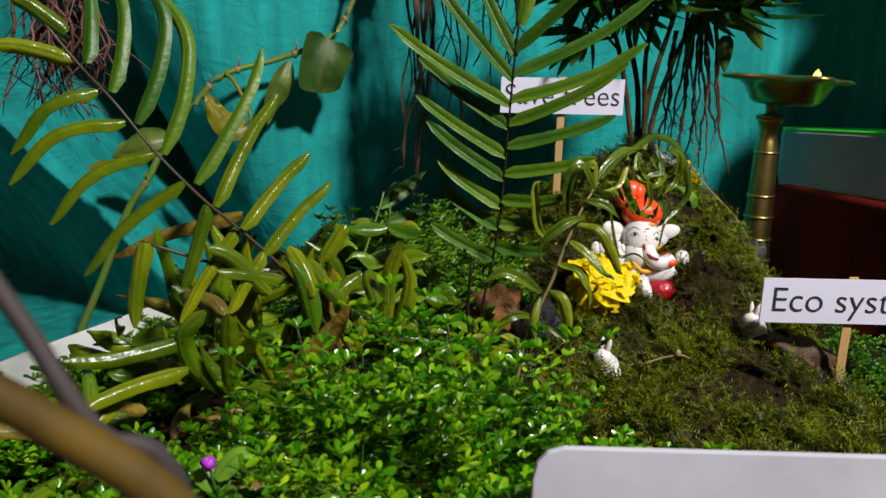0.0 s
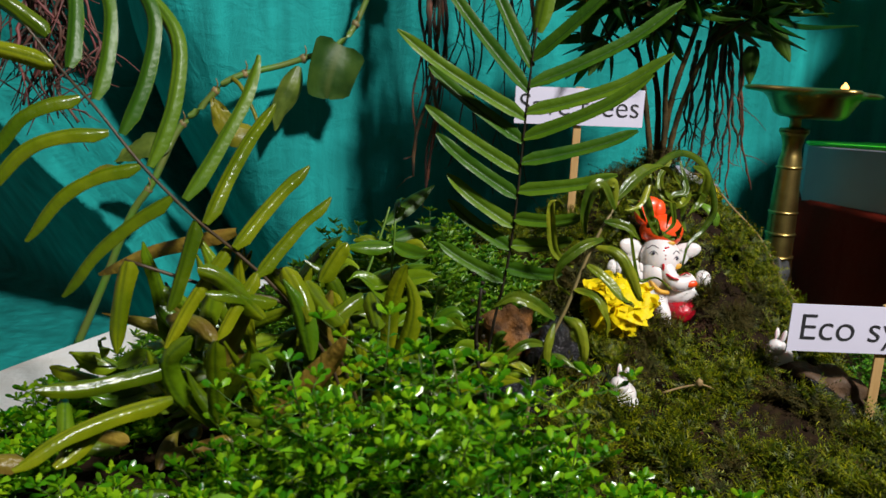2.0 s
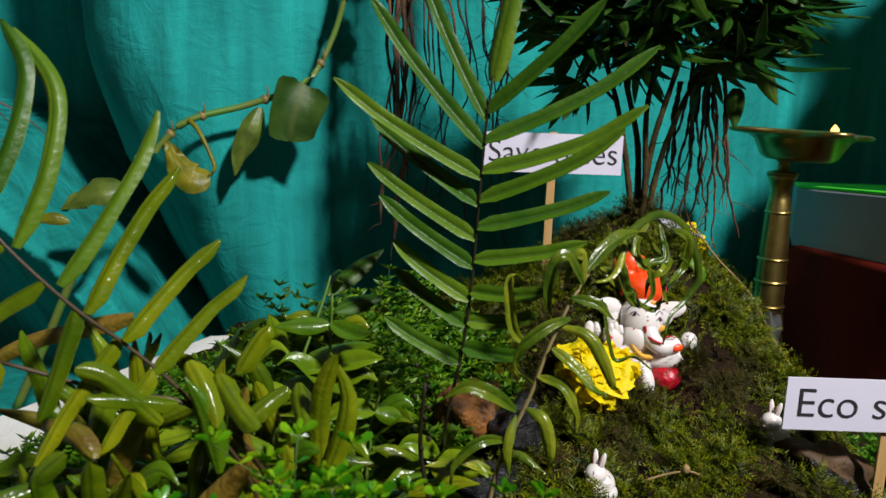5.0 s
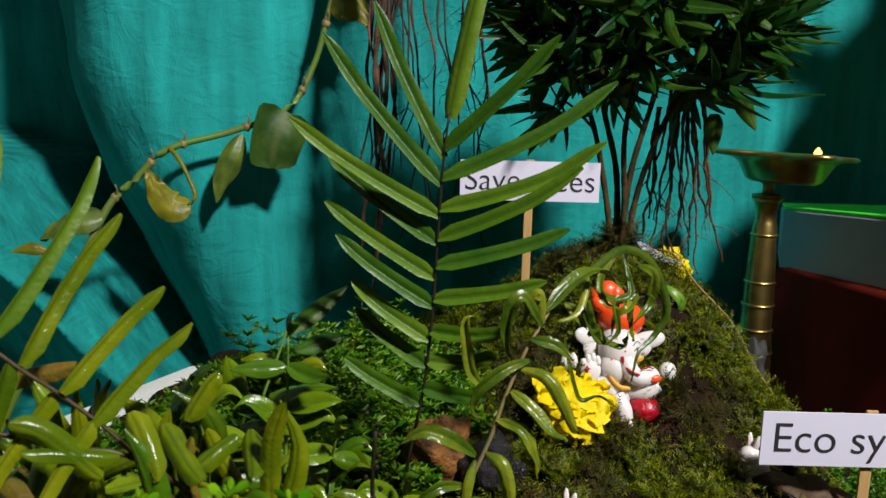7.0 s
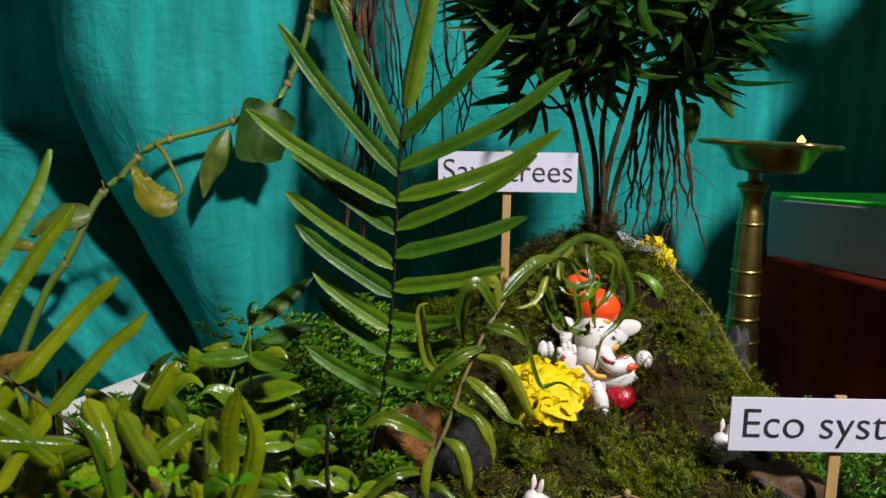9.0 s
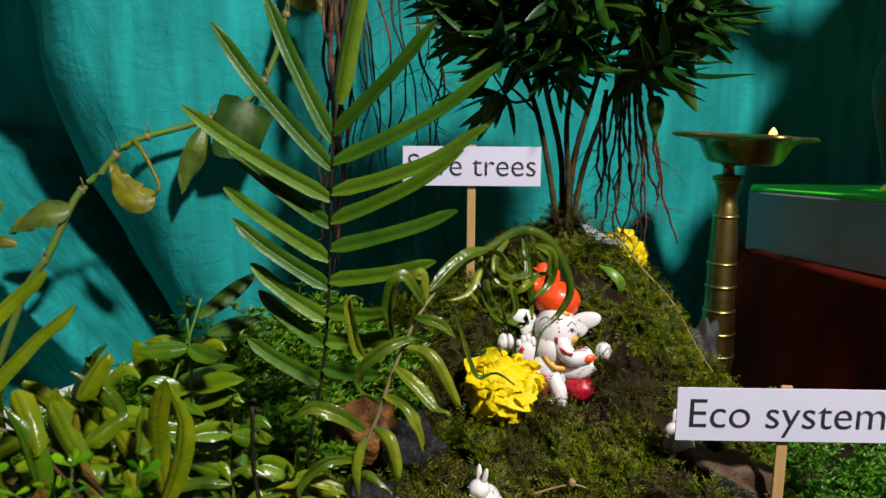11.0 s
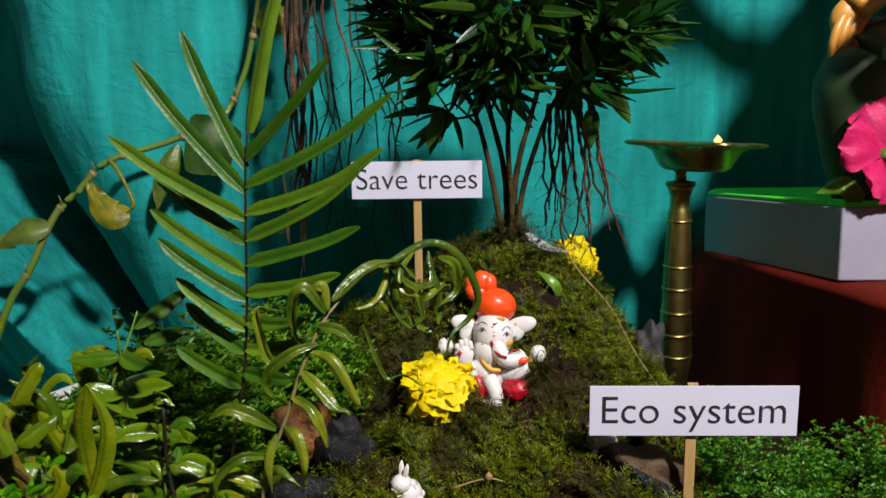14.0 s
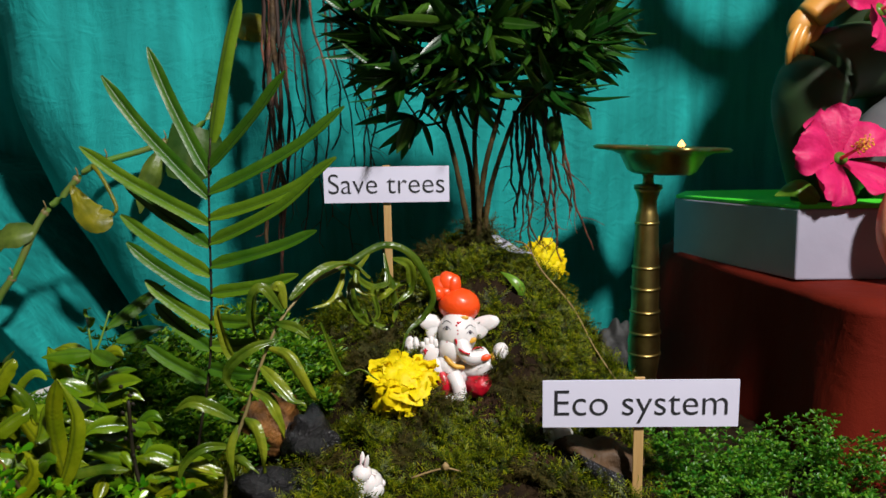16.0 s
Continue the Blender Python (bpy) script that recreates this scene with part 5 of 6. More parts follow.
# ---- platform, red draped stool, flowers and idol ----
def build_platform():
    cx, cy = 0.60, 0.78
    rim = [(0.404, 0.852), (0.456, 0.660), (0.80, 0.655), (0.84, 0.94), (0.44, 0.935)]
    t = thing("stool", (cx, cy, TABLE_Z + 0.006), "low stool draped in creased rust-red cloth", "stool")
    local = [(x - cx, y - cy) for x, y in rim]
    seat = [(x - cx, y - cy) for x, y in ((0.400, 0.885), (0.462, 0.555), (0.82, 0.555), (0.86, 0.94), (0.43, 0.95))]
    g = Geo().slab([(x * 0.95, y * 0.95) for x, y in seat], 0.0, 0.196)
    part("body", g, WOOD_DARK, t, smooth=False)
    k, nz = 240, 40
    ring = []
    for i in range(k):
        s = i / k * 5
        a, b = np.array(seat[int(s)]), np.array(seat[(int(s) + 1) % 5])
        ring.append(a + (b - a) * (s - int(s)))
    ring = np.array(ring)
    for _ in range(8):
        ring = (np.roll(ring, 1, 0) + ring + np.roll(ring, -1, 0)) / 3
    verts, faces = [], []
    for j in range(nz):
        u = j / (nz - 1)
        for i in range(k):
            p = ring[i]
            if j < 6:
                s = 0.02 + 0.98 * (j / 6)
                z, flare = 0.2025 - 0.003 * (j / 6) ** 3, s
            else:
                w = (j - 6) / (nz - 7)
                fold = 0.022 * math.sin(i * 0.33 + 1.5 * noise.noise(Vector((i * 0.05, w * 2, 0)))) + 0.018 * noise.noise(Vector((i * 0.06, w * 1.5, 3)))
                z, flare = 0.197 * (1 - w) ** 1.0 + 0.002, 1.0 + 0.10 * w + fold * w * 2.2 + 0.015 * math.sin(w * 6 + i * 0.08)
            verts.append((p[0] * flare, p[1] * flare, z))
    faces = [(j * k + i, j * k + (i + 1) % k, (j + 1) * k + (i + 1) % k, (j + 1) * k + i) for j in range(nz - 1) for i in range(k)]
    faces.append(tuple(range(k))[::-1])
    part("drape", Geo().add(verts, faces), RED_CLOTH, t, "creased rust-red cotton drape")
    b = thing("platform", (cx, cy, 0.0), "painted foam platform with lilac-grey sides and a bright green top", "platform")
    rng2 = random.Random(4)
    side = Geo()
    outline = []
    for i in range(5):
        p, q = local[i], local[(i + 1) % 5]
        for s in range(10):
            u = s / 10
            outline.append((p[0] + (q[0] - p[0]) * u + (rng2.random() - 0.5) * 0.0003, p[1] + (q[1] - p[1]) * u + (rng2.random() - 0.5) * 0.0003))
    side.slab(outline, 0.105, 0.168)
    part("block", side, GREY_SIDE, b, "lilac-grey painted foam block", smooth=False, bevel=0.0015)
    part("top", Geo().slab([(x * 0.995, y * 0.995) for x, y in outline], 0.1682, 0.1720), GREEN_TOP, b, "bright green painted top", smooth=False, bevel=0.001)
    b.matrix_world = pose(cx, cy, 0.0) @ pose(0, -0.12, 0.140, -1.8, 0, 0) @ pose(0, 0.12, -0.137)


def build_hibiscus(at, turn, size, label):
    t = thing("hibiscus_flower", at, label, "flower", "hibiscus flowers", turn=turn, scale=size)
    for k in range(5):
        g = Geo()
        verts, faces, uv = [], [], []
        n, m = 18, 13
        for i in range(n + 1):
            s = i / n
            for j in range(m + 1):
                u = 2 * j / m - 1
                w = 0.046 * max(0.10, s) ** 0.85 * (1 - 0.55 * max(0, (s - 0.65) / 0.35) ** 2)
                rr = 0.004 + 0.066 * s * (1 - 0.13 * u * u * s)
                lift = 0.026 * s - 0.018 * s * s * s + 0.030 * (u * 0.5 + 0.2) * s
                lift += 0.0035 * s * s * (math.sin(u * 7 + k * 2 + s * 4) + 0.6 * math.sin(u * 13 + k)) + 0.0007 * math.sin(u * 24 + k) * s
                verts.append((u * w, rr, lift))
                uv.append((u, s))
        base = len(verts)
        verts += [(x, y, z - 0.0006) for x, y, z in verts]
        for i in range(n):
            for j in range(m):
                a = i * (m + 1) + j
                faces += [(a, a + 1, a + m + 2, a + m + 1), (base + a, base + a + m + 1, base + a + m + 2, base + a + 1)]
        p = part("petal", g.add(verts, faces, uv + uv), PINK, t)
        p.matrix_local = pose(0, 0, 0, 0, 0, 72 * k) @ pose(0, 0, 0, 6 * math.sin(k * 2), 0, 0)
    col = [(0, 0, 0), (0, -0.002, 0.018), (0.002, -0.003, 0.036), (0.005, -0.002, 0.052)]
    c = part("stamen_column", Geo().tube(col, 0.0026, 0.0016, 10, 16), PINK_TUBE, t, "pink stamen column")
    g = Geo()
    for k in range(46):
        a, z = k * 2.4, 0.030 + 0.024 * (k / 46)
        p = np.array([0.0045 * (z / 0.05), -0.0025, z])
        q = p + np.array([math.cos(a), math.sin(a), 0.35]) * (0.006 + 0.002 * rng.random())
        g.tube([p, q], 0.0003, 0.0003, 5, 3, smooth=False)
        g.blob(q, (0.0013, 0.0013, 0.0013), seg=7, rings=5)
    part("anther_cluster", g, POLLEN, c, "yellow anthers", kind="stuff")
    part("calyx", Geo().lathe([(0.002, -0.02), (0.006, -0.014), (0.008, -0.004), (0.009, 0.004)], 14), LIME_LEAF, t, "green calyx")


def build_idol():
    g = Geo()
    g.slot = 0
    arm = [(0.160, -0.02, 0.320), (0.085, -0.050, 0.262), (0.050, -0.045, 0.236), (0.022, -0.038, 0.212), (0.000, -0.038, 0.192)]
    g.tube(arm, 0.027, 0.016, 16, 24)
    g.blob((-0.004, -0.038, 0.186), (0.0165, 0.0095, 0.020), (0, 28, 0), seg=20, rings=14)
    for k in range(4):
        x = -0.0150 + k * 0.0072
        g.tube([(x + 0.006, -0.041, 0.188), (x - 0.003, -0.046, 0.172), (x - 0.006, -0.046, 0.158 - 0.002 * k), (x - 0.004, -0.043, 0.144 + 0.002 * k)], 0.0050, 0.0034, 10, 14)
    g.slot = 1
    g.tube([(0.15, -0.01, 0.150), (0.05, -0.03, 0.150), (0.006, -0.042, 0.122), (0.010, -0.044, 0.070), (0.026, -0.044, 0.008)], 0.042, 0.032, 18, 26)
    # The upper torso is unseen; its outline is shaped to shade the cloth behind.
    body = [(0.145, 0.002), (0.155, 0.09), (0.167, 0.147), (0.187, 0.19), (0.178, 0.258), (0.142, 0.351), (0.098, 0.408), (0.09, 0.458), (0.055, 0.50), (0.04, 0.51)]
    torso = Geo().lathe(body, 40, lobes=lambda w, i: 1 + 0.02 * math.sin(9 * w + i))
    g.add(torso.v[0] * np.array([1, 0.32, 1]) + np.array([0.225, -0.010, 0]), torso.f)
    g.slot = 3
    g.blob((0.026, -0.036, 0.166), (0.020, 0.016, 0.019), seg=18, rings=12)
    g.slot = 2
    g.tube([(0.045, -0.04, 0.03), (0.08, -0.055, 0.075), (0.14, -0.06, 0.10), (0.24, -0.05, 0.10)], 0.022, 0.05, 16, 18)
    g.slot = 4
    g.tube([(0.185, -0.08, 0.06), (0.100, -0.118, 0.034), (0.058, -0.134, 0.018), (0.047, -0.136, -0.015), (0.058, -0.136, -0.048)], 0.022, 0.014, 16, 20)
    g.slot = 0
    # Unseen raised arm, hand and head, added to cast shadows on the cloth.
    g.tube([(0.205, -0.06, 0.440), (0.11, -0.08, 0.472), (0.022, -0.08, 0.486)], 0.032, 0.026, 14, 12)
    g.tube([(0.019, -0.08, 0.460), (0.018, -0.08, 0.530), (0.014, -0.08, 0.600)], 0.031, 0.026, 14, 12)
    g.blob((0.012, -0.08, 0.640), (0.032, 0.018, 0.050), seg=18, rings=12)
    g.blob((0.237, -0.02, 0.570), (0.084, 0.07, 0.090), seg=22, rings=16)
    ob = part("statue", g, [IDOL_SKIN, IDOL_GREEN, IDOL_GREY, IDOL_BLUE, SALMON])
    ob.matrix_world = pose(0.482, 0.755, 0.168) @ Matrix.Scale(0.9, 4)
    tagged(ob, "painted clay statue with ochre arm and dark green drape", "statue")


build_platform()
build_idol()
build_hibiscus((0.494, 0.672, 0.214), (62, -8, 10), 0.68, "large magenta hibiscus flower lying on the green platform top")
build_hibiscus((0.512, 0.660, 0.338), (64, 8, 24), 0.66, "magenta hibiscus flower held against the statue's drape")
lf = part("hibiscus_leaf", Geo().leaf([(0.478, 0.67, 0.178), (0.466, 0.670, 0.188), (0.456, 0.672, 0.190), (0.443, 0.680, 0.182)], 0.026, (0, -0.8, 0.7), "ovate", 0.3, 12, ruffle=0.03), LIME_LEAF)
tagged(lf, "fresh green leaf lying beside a hibiscus flower", "leaf")


# ---- yellow flower, petals and small things on the moss ----
def build_marigold(at, turn, radius, label, count=90, flat=0.58):
    t = thing("yellow_flower", at, label, "flower", "yellow flowers", turn=turn)
    squash = Matrix.Diagonal((1, 1, flat, 1))
    meshes = []
    for k in range(8):
        w = 0.016 * (k - 3.5)
        path = [(0, 0, 0), (w * 0.02, -radius * 0.02, radius * 0.45), (w * 0.06, -radius * (0.14 + 0.02 * (k % 3)), radius * 0.80), (w * 0.10, -radius * (0.34 + 0.07 * (k % 4)), radius * 0.96)]
        meshes.append(Geo().leaf(path, radius * (0.84 + 0.07 * (k % 4)), (0, -1, 0), "petal", 0.10 + 0.04 * (k % 3), 14, ruffle=0.085 + 0.02 * (k % 3), seed=k * 2.7, thick=0.02).mesh("petal", YELLOW))
    for k in range(count):
        s = (k + 0.5) / count
        elev = 84 - 112 * s ** 0.85
        ob = part("petal", meshes[int(rng.integers(8))], None, t)
        size = 0.60 + 0.42 * s + 0.12 * rng.random()
        ob.matrix_local = squash @ pose(0, 0, 0, 0, 0, k * 137.5 + rng.random() * 26) @ pose(0, 0, 0, 90 - elev + rng.normal() * 11, 0, 0) @ pose(0, 0, 0, 0, 0, rng.normal() * 26) @ Matrix.Scale(size, 4)
    part("petal_core", Geo().blob((0, 0, radius * 0.10), (radius * 0.70, radius * 0.70, radius * 0.40), seg=30, rings=20, rough=0.35, freq=7), YELLOW, t)
    part("calyx", Geo().lathe([(0.002, -0.012), (0.005, -0.008), (0.006, 0.0), (0.003, 0.004)], 12), LIME_LEAF, t, "green calyx")


build_marigold((0.1185, 0.494, 0.0760), (20, 10, 0), 0.0245, "bright yellow many-petalled flower laid on moss beside the figurine", 84)
build_marigold((0.237, 0.705, 0.119), (65, 0, 20), 0.023, "wilting yellow flower behind the mossy mound", 60)

ob = part("fallen_petal", Geo().leaf([(0.186, 0.624, 0.157), (0.192, 0.618, 0.150), (0.203, 0.612, 0.145), (0.217, 0.608, 0.144)], 0.011, (0.3, -0.6, 1), "lance", -0.5, 12), PETAL_WHITE)
tagged(ob, "pale lilac-white fallen petal on the moss", "petal")
ob = part("leaf_blade", Geo().leaf([(0.207, 0.578, 0.108), (0.206, 0.570, 0.122), (0.198, 0.572, 0.131), (0.190, 0.580, 0.134)], 0.008, (0.4, -1, 0.3), "lance", 0.3, 10), LIME_LEAF)
tagged(ob, "single bright green leaf blade growing out of moss", "leaf")
ob = part("dry_twig", Geo().tube([(0.205, 0.635, 0.150), (0.214, 0.622, 0.148), (0.225, 0.600, 0.130), (0.246, 0.582, 0.106), (0.263, 0.572, 0.074), (0.280, 0.556, 0.048)], 0.0009, 0.0005, 6, 26, bumps=0.1), STRAW)
tagged(ob, "thin brown dry twig draped over the moss", "twig")
ob = part("dry_twig", Geo().tube([(0.184, 0.558, 0.097), (0.20, 0.556, 0.0985), (0.217, 0.556, 0.096)], 0.0006, 0.0004, 6, 8), STRAW)
tagged(ob, "short straw-coloured twig on the moss", "twig")
g = Geo().tube([(0.129, 0.418, 0.043), (0.140, 0.418, 0.047), (0.150, 0.416, 0.050), (0.158, 0.418, 0.047)], 0.0007, 0.0005, 6, 12)
g.blob((0.149, 0.416, 0.051), (0.0022, 0.0016, 0.0024), rough=0.4)
tagged(part("dry_twig", g, STRAW), "small straw-coloured twig with a dry bud on moss", "twig")
g = Geo().tube([(0.015, 0.318, 0.130), (0.014, 0.320, 0.105), (0.018, 0.318, 0.085), (0.026, 0.315, 0.060)], 0.0008, 0.0010, 6, 16)
for k in range(9):
    z = 0.104 + 0.004 * k
    g.blob((0.0145 + 0.003 * math.sin(k * 2.2), 0.319, z), (0.0010, 0.0008, 0.0011), seg=8, rings=6, rough=0.6)
tagged(part("dry_flower_stalk", g, RACHIS), "withered black flower stalk among the green plants", "twig")
card = Geo()
o = [(0.0, -0.11), (0.0, -0.010), (0.0012, -0.005), (0.0042, -0.0015), (0.009, 0.0), (0.26, -0.002), (0.26, -0.11)]
verts = [(x, 0.0, z) for x, z in o] + [(x, 0.0025, z) for x, z in o]
k = len(o)
card.add(verts, [tuple(range(k))[::-1], tuple(range(k, 2 * k))] + [(i, (i + 1) % k, k + (i + 1) % k, k + i) for i in range(k)])
ob = part("card", card, CARD, smooth=False, bevel=0.0006)
ob.matrix_world = pose(0.0285, 0.188, 0.1085, -6, 0, 0)
tagged(ob, "blank white card with rounded corner standing before the plants", "card")
ob = part("dry_stalk", Geo().tube([(-0.010, 0.105, 0.02), (-0.020, 0.085, 0.13), (-0.031, 0.078, 0.158), (-0.045, 0.078, 0.169), (-0.058, 0.076, 0.178), (-0.085, 0.07, 0.195)], 0.0030, 0.0022, 10, 30), NEAR_BROWN)
tagged(ob, "bent brown dry stalk at the front of the display", "twig")
ob = part("dry_stalk", Geo().tube([(-0.024, 0.11, 0.02), (-0.034, 0.092, 0.145), (-0.044, 0.085, 0.165), (-0.051, 0.085, 0.178), (-0.058, 0.085, 0.192), (-0.064, 0.085, 0.215)], 0.0016, 0.0011, 8, 26), NEAR_DARK)
tagged(ob, "thin dark dry stalk at the front of the display", "twig")
t = thing("purple_weed", (-0.072, 0.215, 0.062), "small weed with lime leaves and a purple floret", "plant")
part("stem", Geo().tube([(0, 0, -0.03), (0.001, -0.002, 0.0), (-0.001, -0.004, 0.024)], 0.0009, 0.0006, 6), PILEA_STEM, t)
for a, r, h in ((25, 0.016, 0.024), (160, 0.013, 0.020), (250, 0.014, 0.010), (320, 0.012, 0.014), (95, 0.012, 0.016)):
    x, y = math.cos(radians(a)), math.sin(radians(a))
    part("leaf", Geo().leaf([(0, -0.003, h - 0.004), (x * r * 0.5, y * r * 0.5 - 0.003, h + 0.003), (x * r, y * r - 0.003, h)], 0.008, (0, -0.6, 1), "ovate", 0.2, 9), LIME_LEAF, t)
part("floret", Geo().blob((-0.001, -0.006, 0.027), (0.0022, 0.0018, 0.0024), rough=0.5), PURPLE, t, "purple floret")


# ---- small-leaved plants ----
NEEDLES = [small_template(2, 0.17, b, f) for b, f in ((0.15, -0.15), (0.30, -0.25), (-0.10, -0.2), (0.05, -0.3))]



def obovate_template(n, width, bend, fold):
    """A tiny spoon-shaped leaf, broadest towards its rounded end, z along it, one unit long."""
    verts, faces, uv = [], [], []
    for i in range(n + 1):
        s = i / n
        w = width * (0.10 + 0.90 * s ** 1.2) * math.sqrt(max(0.0, 1 - max(0.0, (s - 0.55) / 0.47) ** 2.4))
        y = -bend * s * s
        verts += [(-w, y - fold * w, s), (0, y, s), (w, y - fold * w, s)]
        uv += [(-1, s), (0, s), (1, s)]
    for i in range(n):
        a = i * 3
        faces += [(a, a + 1, a + 4, a + 3), (a + 1, a + 2, a + 5, a + 4)]
    return verts, faces, uv


SPOONS = [obovate_template(5, 0.31, b, f) for b, f in ((0.15, -0.25), (0.28, -0.35), (-0.12, -0.2), (0.04, -0.45))]


def build_bush(at, radius, height, stems, leaf, mat, label, group="small-leaved plants", pairs=3, blades=None, open_up=-0.06):
    """Thin stems that fork into sprays; each spray carries leaf pairs and ends in a small rosette."""
    x0, y0 = at
    t = thing("small_leaved_plant", (x0, y0, ground_z(x0, y0) - 0.004), label, "plant", group)
    stalks = Geo()
    places = []

    def spray(c, start, count, tip):
        n = len(c)
        for i in range(count):
            s = start + (1 - start) * (i + 0.5 * rng.random()) / count
            p = c[min(n - 1, int(s * (n - 1)))]
            az = i * 1.57 + rng.random() * 0.9
            for side in (0, math.pi):
                d = np.array([math.cos(az + side), math.sin(az + side), 0.05 + 0.45 * s + 0.25 * rng.normal()])
                places.append((int(rng.integers(4)), p, turned(d, rng.normal() * 0.45, leaf * (0.75 + 0.6 * rng.random()) * (1.15 - 0.45 * s))))
        for i in range(tip):
            az = i * 2.4 + rng.random()
            places.append((int(rng.integers(4)), c[-1], turned((math.cos(az), math.sin(az), 0.35 + 0.16 * i + 0.3 * rng.random()), rng.normal() * 0.4, leaf * (0.95 - 0.09 * i + 0.35 * rng.random()))))

    for k in range(stems):
        a, r = rng.random() * 6.283, radius * math.sqrt(rng.random())
        tx, ty = r * math.cos(a) + rng.normal() * 0.008, r * math.sin(a) + rng.normal() * 0.008
        clump = noise.noise(Vector(((x0 + tx) * 38, (y0 + ty) * 38, 11.0)))
        if clump < open_up and rng.random() < 0.88:
            continue
        h = height * (0.58 + 0.35 * rng.random() + 0.95 * clump) * (1 - 0.35 * (r / radius) ** 2)
        h = min(max(h, 0.35 * height), 1.12 * height)
        bx, by = 0.80 * r * math.cos(a), 0.80 * r * math.sin(a)
        c = catmull([(bx, by, 0), ((bx + tx) / 2 + rng.normal() * 0.003, (by + ty) / 2, h * 0.6), (tx, ty, h)], 12)
        stalks.tube([c[0], c[4], c[8], c[11]], 0.00035, 0.0002, 5, 7)
        spray(c, 0.30, pairs + 4, 10)
        for b in range(4):
            p = c[6 + b + int(rng.integers(2))]
            az = b * 2.1 + a + rng.normal() * 0.4
            length = h * (0.08 + 0.10 * rng.random()) + 0.0035
            q = p + np.array([math.cos(az), math.sin(az), 0.35 + 0.3 * rng.random()]) * length
            m = (p + q) / 2 + np.array([0, 0, -0.08 * length])
            f = catmull([p, m, q], 7)
            stalks.tube([p, m, q], 0.0002, 0.00015, 4, 4)
            spray(f, 0.25, pairs, 9)
    if not places:
        return
    part("branching_stem", stalks, PILEA_STEM, t, "pale green branching stems")
    scatter("foliage", blades or SPOONS, places, mat, t, "stuff", "tiny oval glossy leaves")


def build_bushes():
    bright = "bushy small-leaved plant with wet bright green leaves"
    for x, y, r, h, n in ((-0.030, 0.245, 0.040, 0.060, 60), (0.015, 0.250, 0.040, 0.062, 60), (-0.060, 0.275, 0.036, 0.058, 50), (-0.005, 0.280, 0.040, 0.055, 60), (0.036, 0.285, 0.034, 0.055, 44),
                          (-0.085, 0.235, 0.036, 0.045, 44), (-0.010, 0.200, 0.040, 0.046, 50), (0.050, 0.225, 0.036, 0.040, 44), (0.080, 0.260, 0.034, 0.030, 40),
                          (-0.055, 0.195, 0.036, 0.040, 44), (0.110, 0.262, 0.032, 0.024, 34), (0.140, 0.255, 0.030, 0.020, 26), (0.170, 0.265, 0.030, 0.018, 24), (0.125, 0.225, 0.030, 0.022, 26), (0.085, 0.215, 0.032, 0.030, 34)):
        tall = (1.15 + 0.55 * math.exp(-((x + 0.02) / 0.055) ** 2 - ((y - 0.235) / 0.030) ** 2)) * (0.70 if y > 0.27 else 1.0)
        build_bush((x, y), r, h * tall, int(n * 0.92), 0.0052, PILEA, bright)
    deep = "feathery small-leaved plant with blue-green leaves"
    for x, y, r, h, n in ((0.325, 0.495, 0.036, 0.050, 44), (0.360, 0.520, 0.038, 0.054, 46), (0.400, 0.510, 0.036, 0.050, 44), (0.430, 0.545, 0.040, 0.062, 46), (0.465, 0.550, 0.034, 0.050, 40), (0.310, 0.455, 0.030, 0.036, 34),
                          (0.380, 0.470, 0.036, 0.040, 40), (0.345, 0.560, 0.036, 0.056, 40), (0.345, 0.450, 0.032, 0.034, 34), (0.425, 0.490, 0.034, 0.038, 34), (0.480, 0.510, 0.030, 0.040, 30)):
        build_bush((x - 0.008, y), r, h, int(n * 0.62), 0.0040, PILEA_DEEP, deep, pairs=4, open_up=-0.2)
    back = "feathery green spike moss plant behind the ferns"
    for x, y, r, h, n in ((-0.050, 0.490, 0.038, 0.085, 48), (-0.015, 0.520, 0.040, 0.075, 48), (0.020, 0.500, 0.036, 0.060, 44), (0.000, 0.455, 0.036, 0.050, 40), (-0.085, 0.455, 0.036, 0.060, 40), (-0.115, 0.420, 0.032, 0.050, 34),
                          (-0.050, 0.430, 0.034, 0.040, 36), (0.035, 0.545, 0.034, 0.040, 40), (0.010, 0.570, 0.038, 0.050, 40)):
        build_bush((x, y), r, h * 1.15, int(n * 0.9), 0.0058, SPIKE, back, pairs=7, blades=NEEDLES, open_up=-0.3)
    for x, y, h in ((-0.135, 0.470, 0.040), (-0.125, 0.515, 0.045), (-0.160, 0.430, 0.036), (-0.100, 0.550, 0.045), (-0.150, 0.395, 0.034)):
        build_bush((x, y), 0.034, h, 24, 0.0058, SPIKE, back, pairs=7, blades=NEEDLES, open_up=-0.3)
    for x, y in ((-0.140, 0.270), (-0.175, 0.285), (-0.120, 0.255), (-0.150, 0.240), (-0.110, 0.215),  (-0.145, 0.200), (-0.195, 0.290), (-0.205, 0.250), (-0.175, 0.225), (-0.190, 0.335), (-0.165, 0.352), (-0.215, 0.305), (-0.200, 0.365)):
        build_bush((x, y), 0.026, 0.034, 16, 0.0060, PILEA, "sparse young weed sprouting beside the white board")


build_bushes()


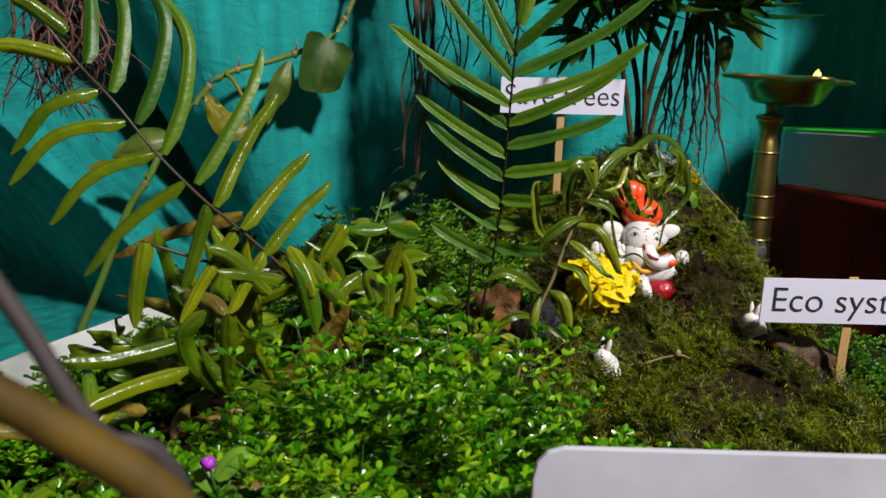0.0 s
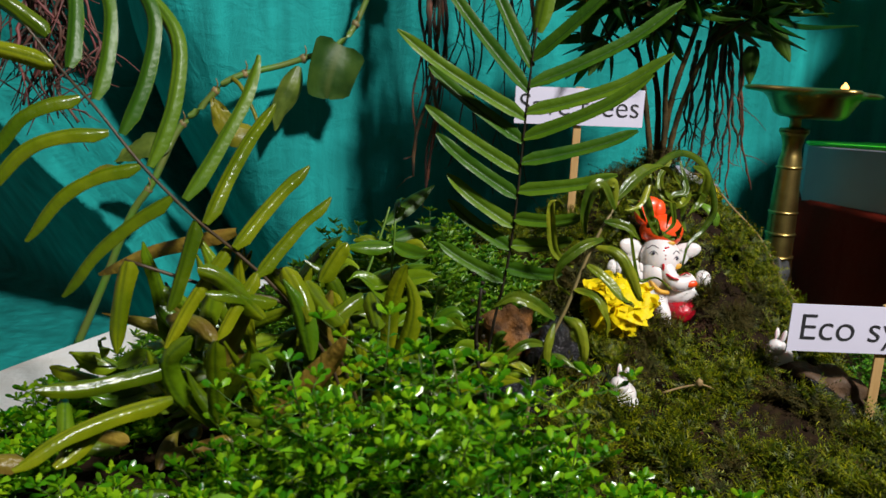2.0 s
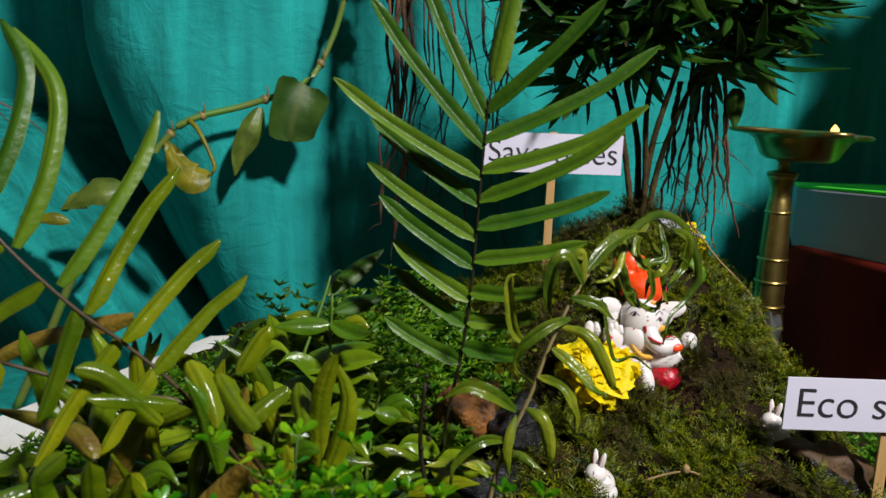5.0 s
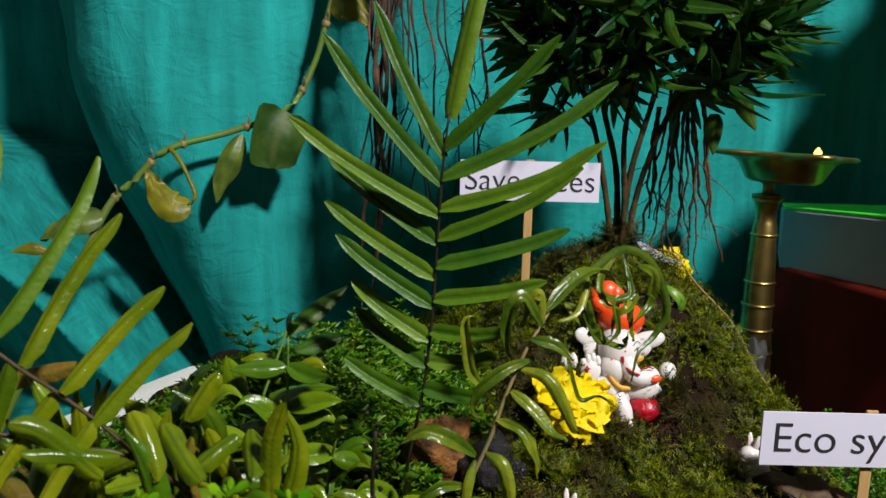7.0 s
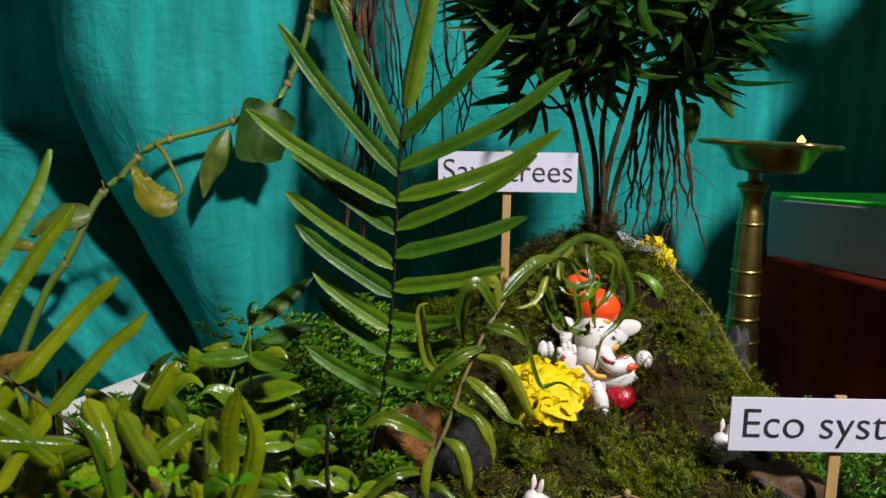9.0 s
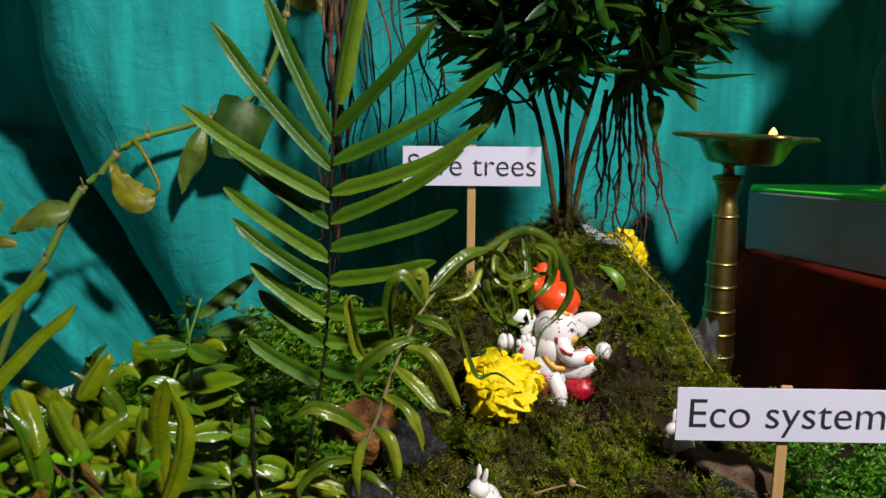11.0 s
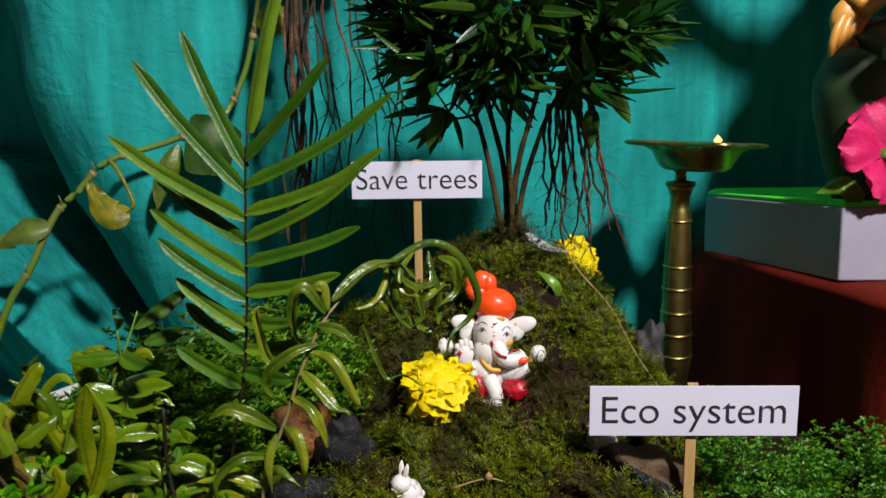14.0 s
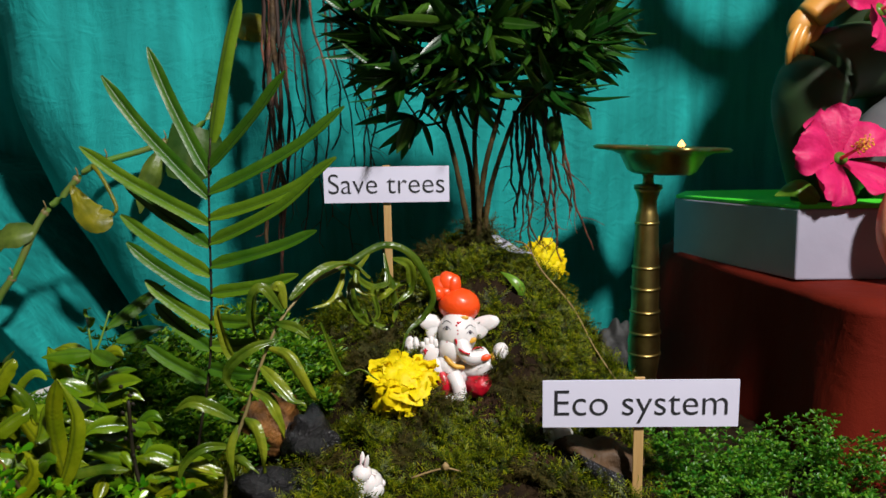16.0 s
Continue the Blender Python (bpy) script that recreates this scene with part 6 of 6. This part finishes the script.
# ---- moss, soil crumbs ----
def moss_template(seed):
    """A feathery sprig: arched fronds, each a fine stalk with two rows of needles."""
    r = random.Random(seed)
    verts, faces, uv = [], [], []
    for b in range(4):
        az = b * 1.57 + r.random()
        lean = 0.35 + 0.75 * r.random()
        dx, dy = math.cos(az) * lean, math.sin(az) * lean
        top = 0.55 + 0.55 * r.random()
        n = 10
        for i in range(n):
            s = (i + 0.6) / n
            cx, cy, cz = dx * s ** 1.6, dy * s ** 1.6, s * top - 0.30 * lean * s ** 3
            for sd in (-1, 1):
                a = az + sd * (1.15 - 0.35 * s) + (r.random() - 0.5) * 0.5
                length = 0.34 * (1.05 - 0.72 * s) * (0.7 + 0.5 * r.random())
                ex, ey, ez = cx + math.cos(a) * length, cy + math.sin(a) * length, cz + 0.10 - 0.06 * r.random()
                w = 0.030
                px, py = math.cos(az) * w, math.sin(az) * w
                k = len(verts)
                verts += [(cx - px, cy - py, cz - 0.01), (cx + px, cy + py, cz + 0.012), (ex, ey, ez)]
                # Runs from the shade-dark foot colour to the bright tip colour.
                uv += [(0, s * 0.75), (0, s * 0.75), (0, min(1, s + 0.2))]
                faces.append((k, k + 1, k + 2))
    return verts, faces, uv


def cushion(x, y):
    """Height of the moss cushions, from -1 in the gaps to 1 on their tops."""
    a = noise.noise(Vector((x * 48, y * 48, 2.0)))
    return max(-1.0, min(1.0, 1.5 * a + 0.45 * noise.noise(Vector((x * 120, y * 120, 7.0)))))


def build_moss():
    temps = [moss_template(i) for i in range(10)]
    green, brown = [], []
    tries = 27000
    xs, ys = rng.random(tries) * 0.40 - 0.075, rng.random(tries) * 0.49 + 0.245
    for x, y in zip(xs, ys):
        if x > 0.33 or (x < 0.055 and y < 0.42) or (x > 0.29 and y < 0.60):
            continue
        if math.hypot(x - 0.104, y - 0.409) < 0.016 or math.hypot(x - 0.2215, y - 0.470) < 0.019 or math.hypot((x - 0.160) / 0.025, (y - 0.522) / 0.021) < 1 or math.hypot((x - 0.250) / 0.031, (y - 0.463) / 0.016) < 1:
            continue
        d = noise.noise(Vector((x * 28, y * 28, 9.0)))
        bare = 0.6 * math.exp(-((x - 0.175) / 0.016) ** 2 - ((y - 0.486) / 0.008) ** 2) + math.exp(-((x - 0.085) / 0.02) ** 2 - ((y - 0.450) / 0.016) ** 2)
        bare += 0.8 * math.exp(-((x - 0.219) / 0.008) ** 2 - ((y - 0.460) / 0.008) ** 2) + math.exp(-((x - 0.094) / 0.012) ** 2 - ((y - 0.432) / 0.008) ** 2)
        lump = cushion(x, y)
        if d - bare * 1.1 < -0.55 or (bare > 0.3 and rng.random() < bare) or (lump < -0.12 and rng.random() < 0.85):
            continue
        z = ground_z(x, y)
        e = 0.006
        nrm = unit([ground_z(x - e, y) - ground_z(x + e, y), ground_z(x, y - e) - ground_z(x, y + e), 2 * e])
        e = 0.004
        slope = np.array([cushion(x - e, y) - cushion(x + e, y), cushion(x, y - e) - cushion(x, y + e), 0.0])
        size = 0.0140 * (0.50 + 0.65 * rng.random()) * (1 + 0.45 * lump)
        way = nrm + 0.95 * slope + rng.normal(size=3) * 0.25
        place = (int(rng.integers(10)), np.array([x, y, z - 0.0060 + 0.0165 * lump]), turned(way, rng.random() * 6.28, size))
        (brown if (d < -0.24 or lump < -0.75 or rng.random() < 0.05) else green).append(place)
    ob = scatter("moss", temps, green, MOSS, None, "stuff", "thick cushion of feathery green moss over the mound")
    tagged(ob, category="moss")
    ob = scatter("dry_moss", temps, brown, MOSS_BROWN, None, "stuff", "patches of brownish moss between the green cushions")
    tagged(ob, category="moss")
    crumbs = []
    v = [(-1, -1, -0.7), (1, -1, -0.6), (1, 1, -0.7), (-1, 1, -0.8), (-0.7, -0.8, 0.7), (0.8, -0.6, 0.6), (0.6, 0.8, 0.8), (-0.8, 0.7, 0.6)]
    fc = [(0, 3, 2, 1), (4, 5, 6, 7), (0, 1, 5, 4), (1, 2, 6, 5), (2, 3, 7, 6), (3, 0, 4, 7)]
    spots = ((0.176, 0.490, 0.008, 0.006, 500), (0.085, 0.450, 0.014, 0.012, 800), (0.178, 0.500, 0.010, 0.006, 300), (0.218, 0.450, 0.010, 0.007, 800), (-0.16, 0.36, 0.03, 0.06, 350), (0.05, 0.36, 0.05, 0.03, 500), (-0.05, 0.40, 0.08, 0.05, 400), (0.27, 0.44, 0.03, 0.03, 300))
    for x0, y0, sx, sy, n in spots:
        for _ in range(n):
            x, y = x0 + rng.normal() * sx, y0 + rng.normal() * sy
            z = ground_z(x, y) if x > soil_edge(y) else 0.0242
            crumbs.append((0, np.array([x, y, z + 0.002 * rng.random()]), turned(rng.normal(size=3), 0, 0.0004 + 0.0011 * rng.random() ** 3)))
    ob = scatter("soil_crumbs", [(v, fc, [(0, 0)] * 8)], crumbs, SOIL_CLOD, None, "stuff", "crumbs of brown earth scattered on soil and board")
    tagged(ob, category="soil")


build_moss()
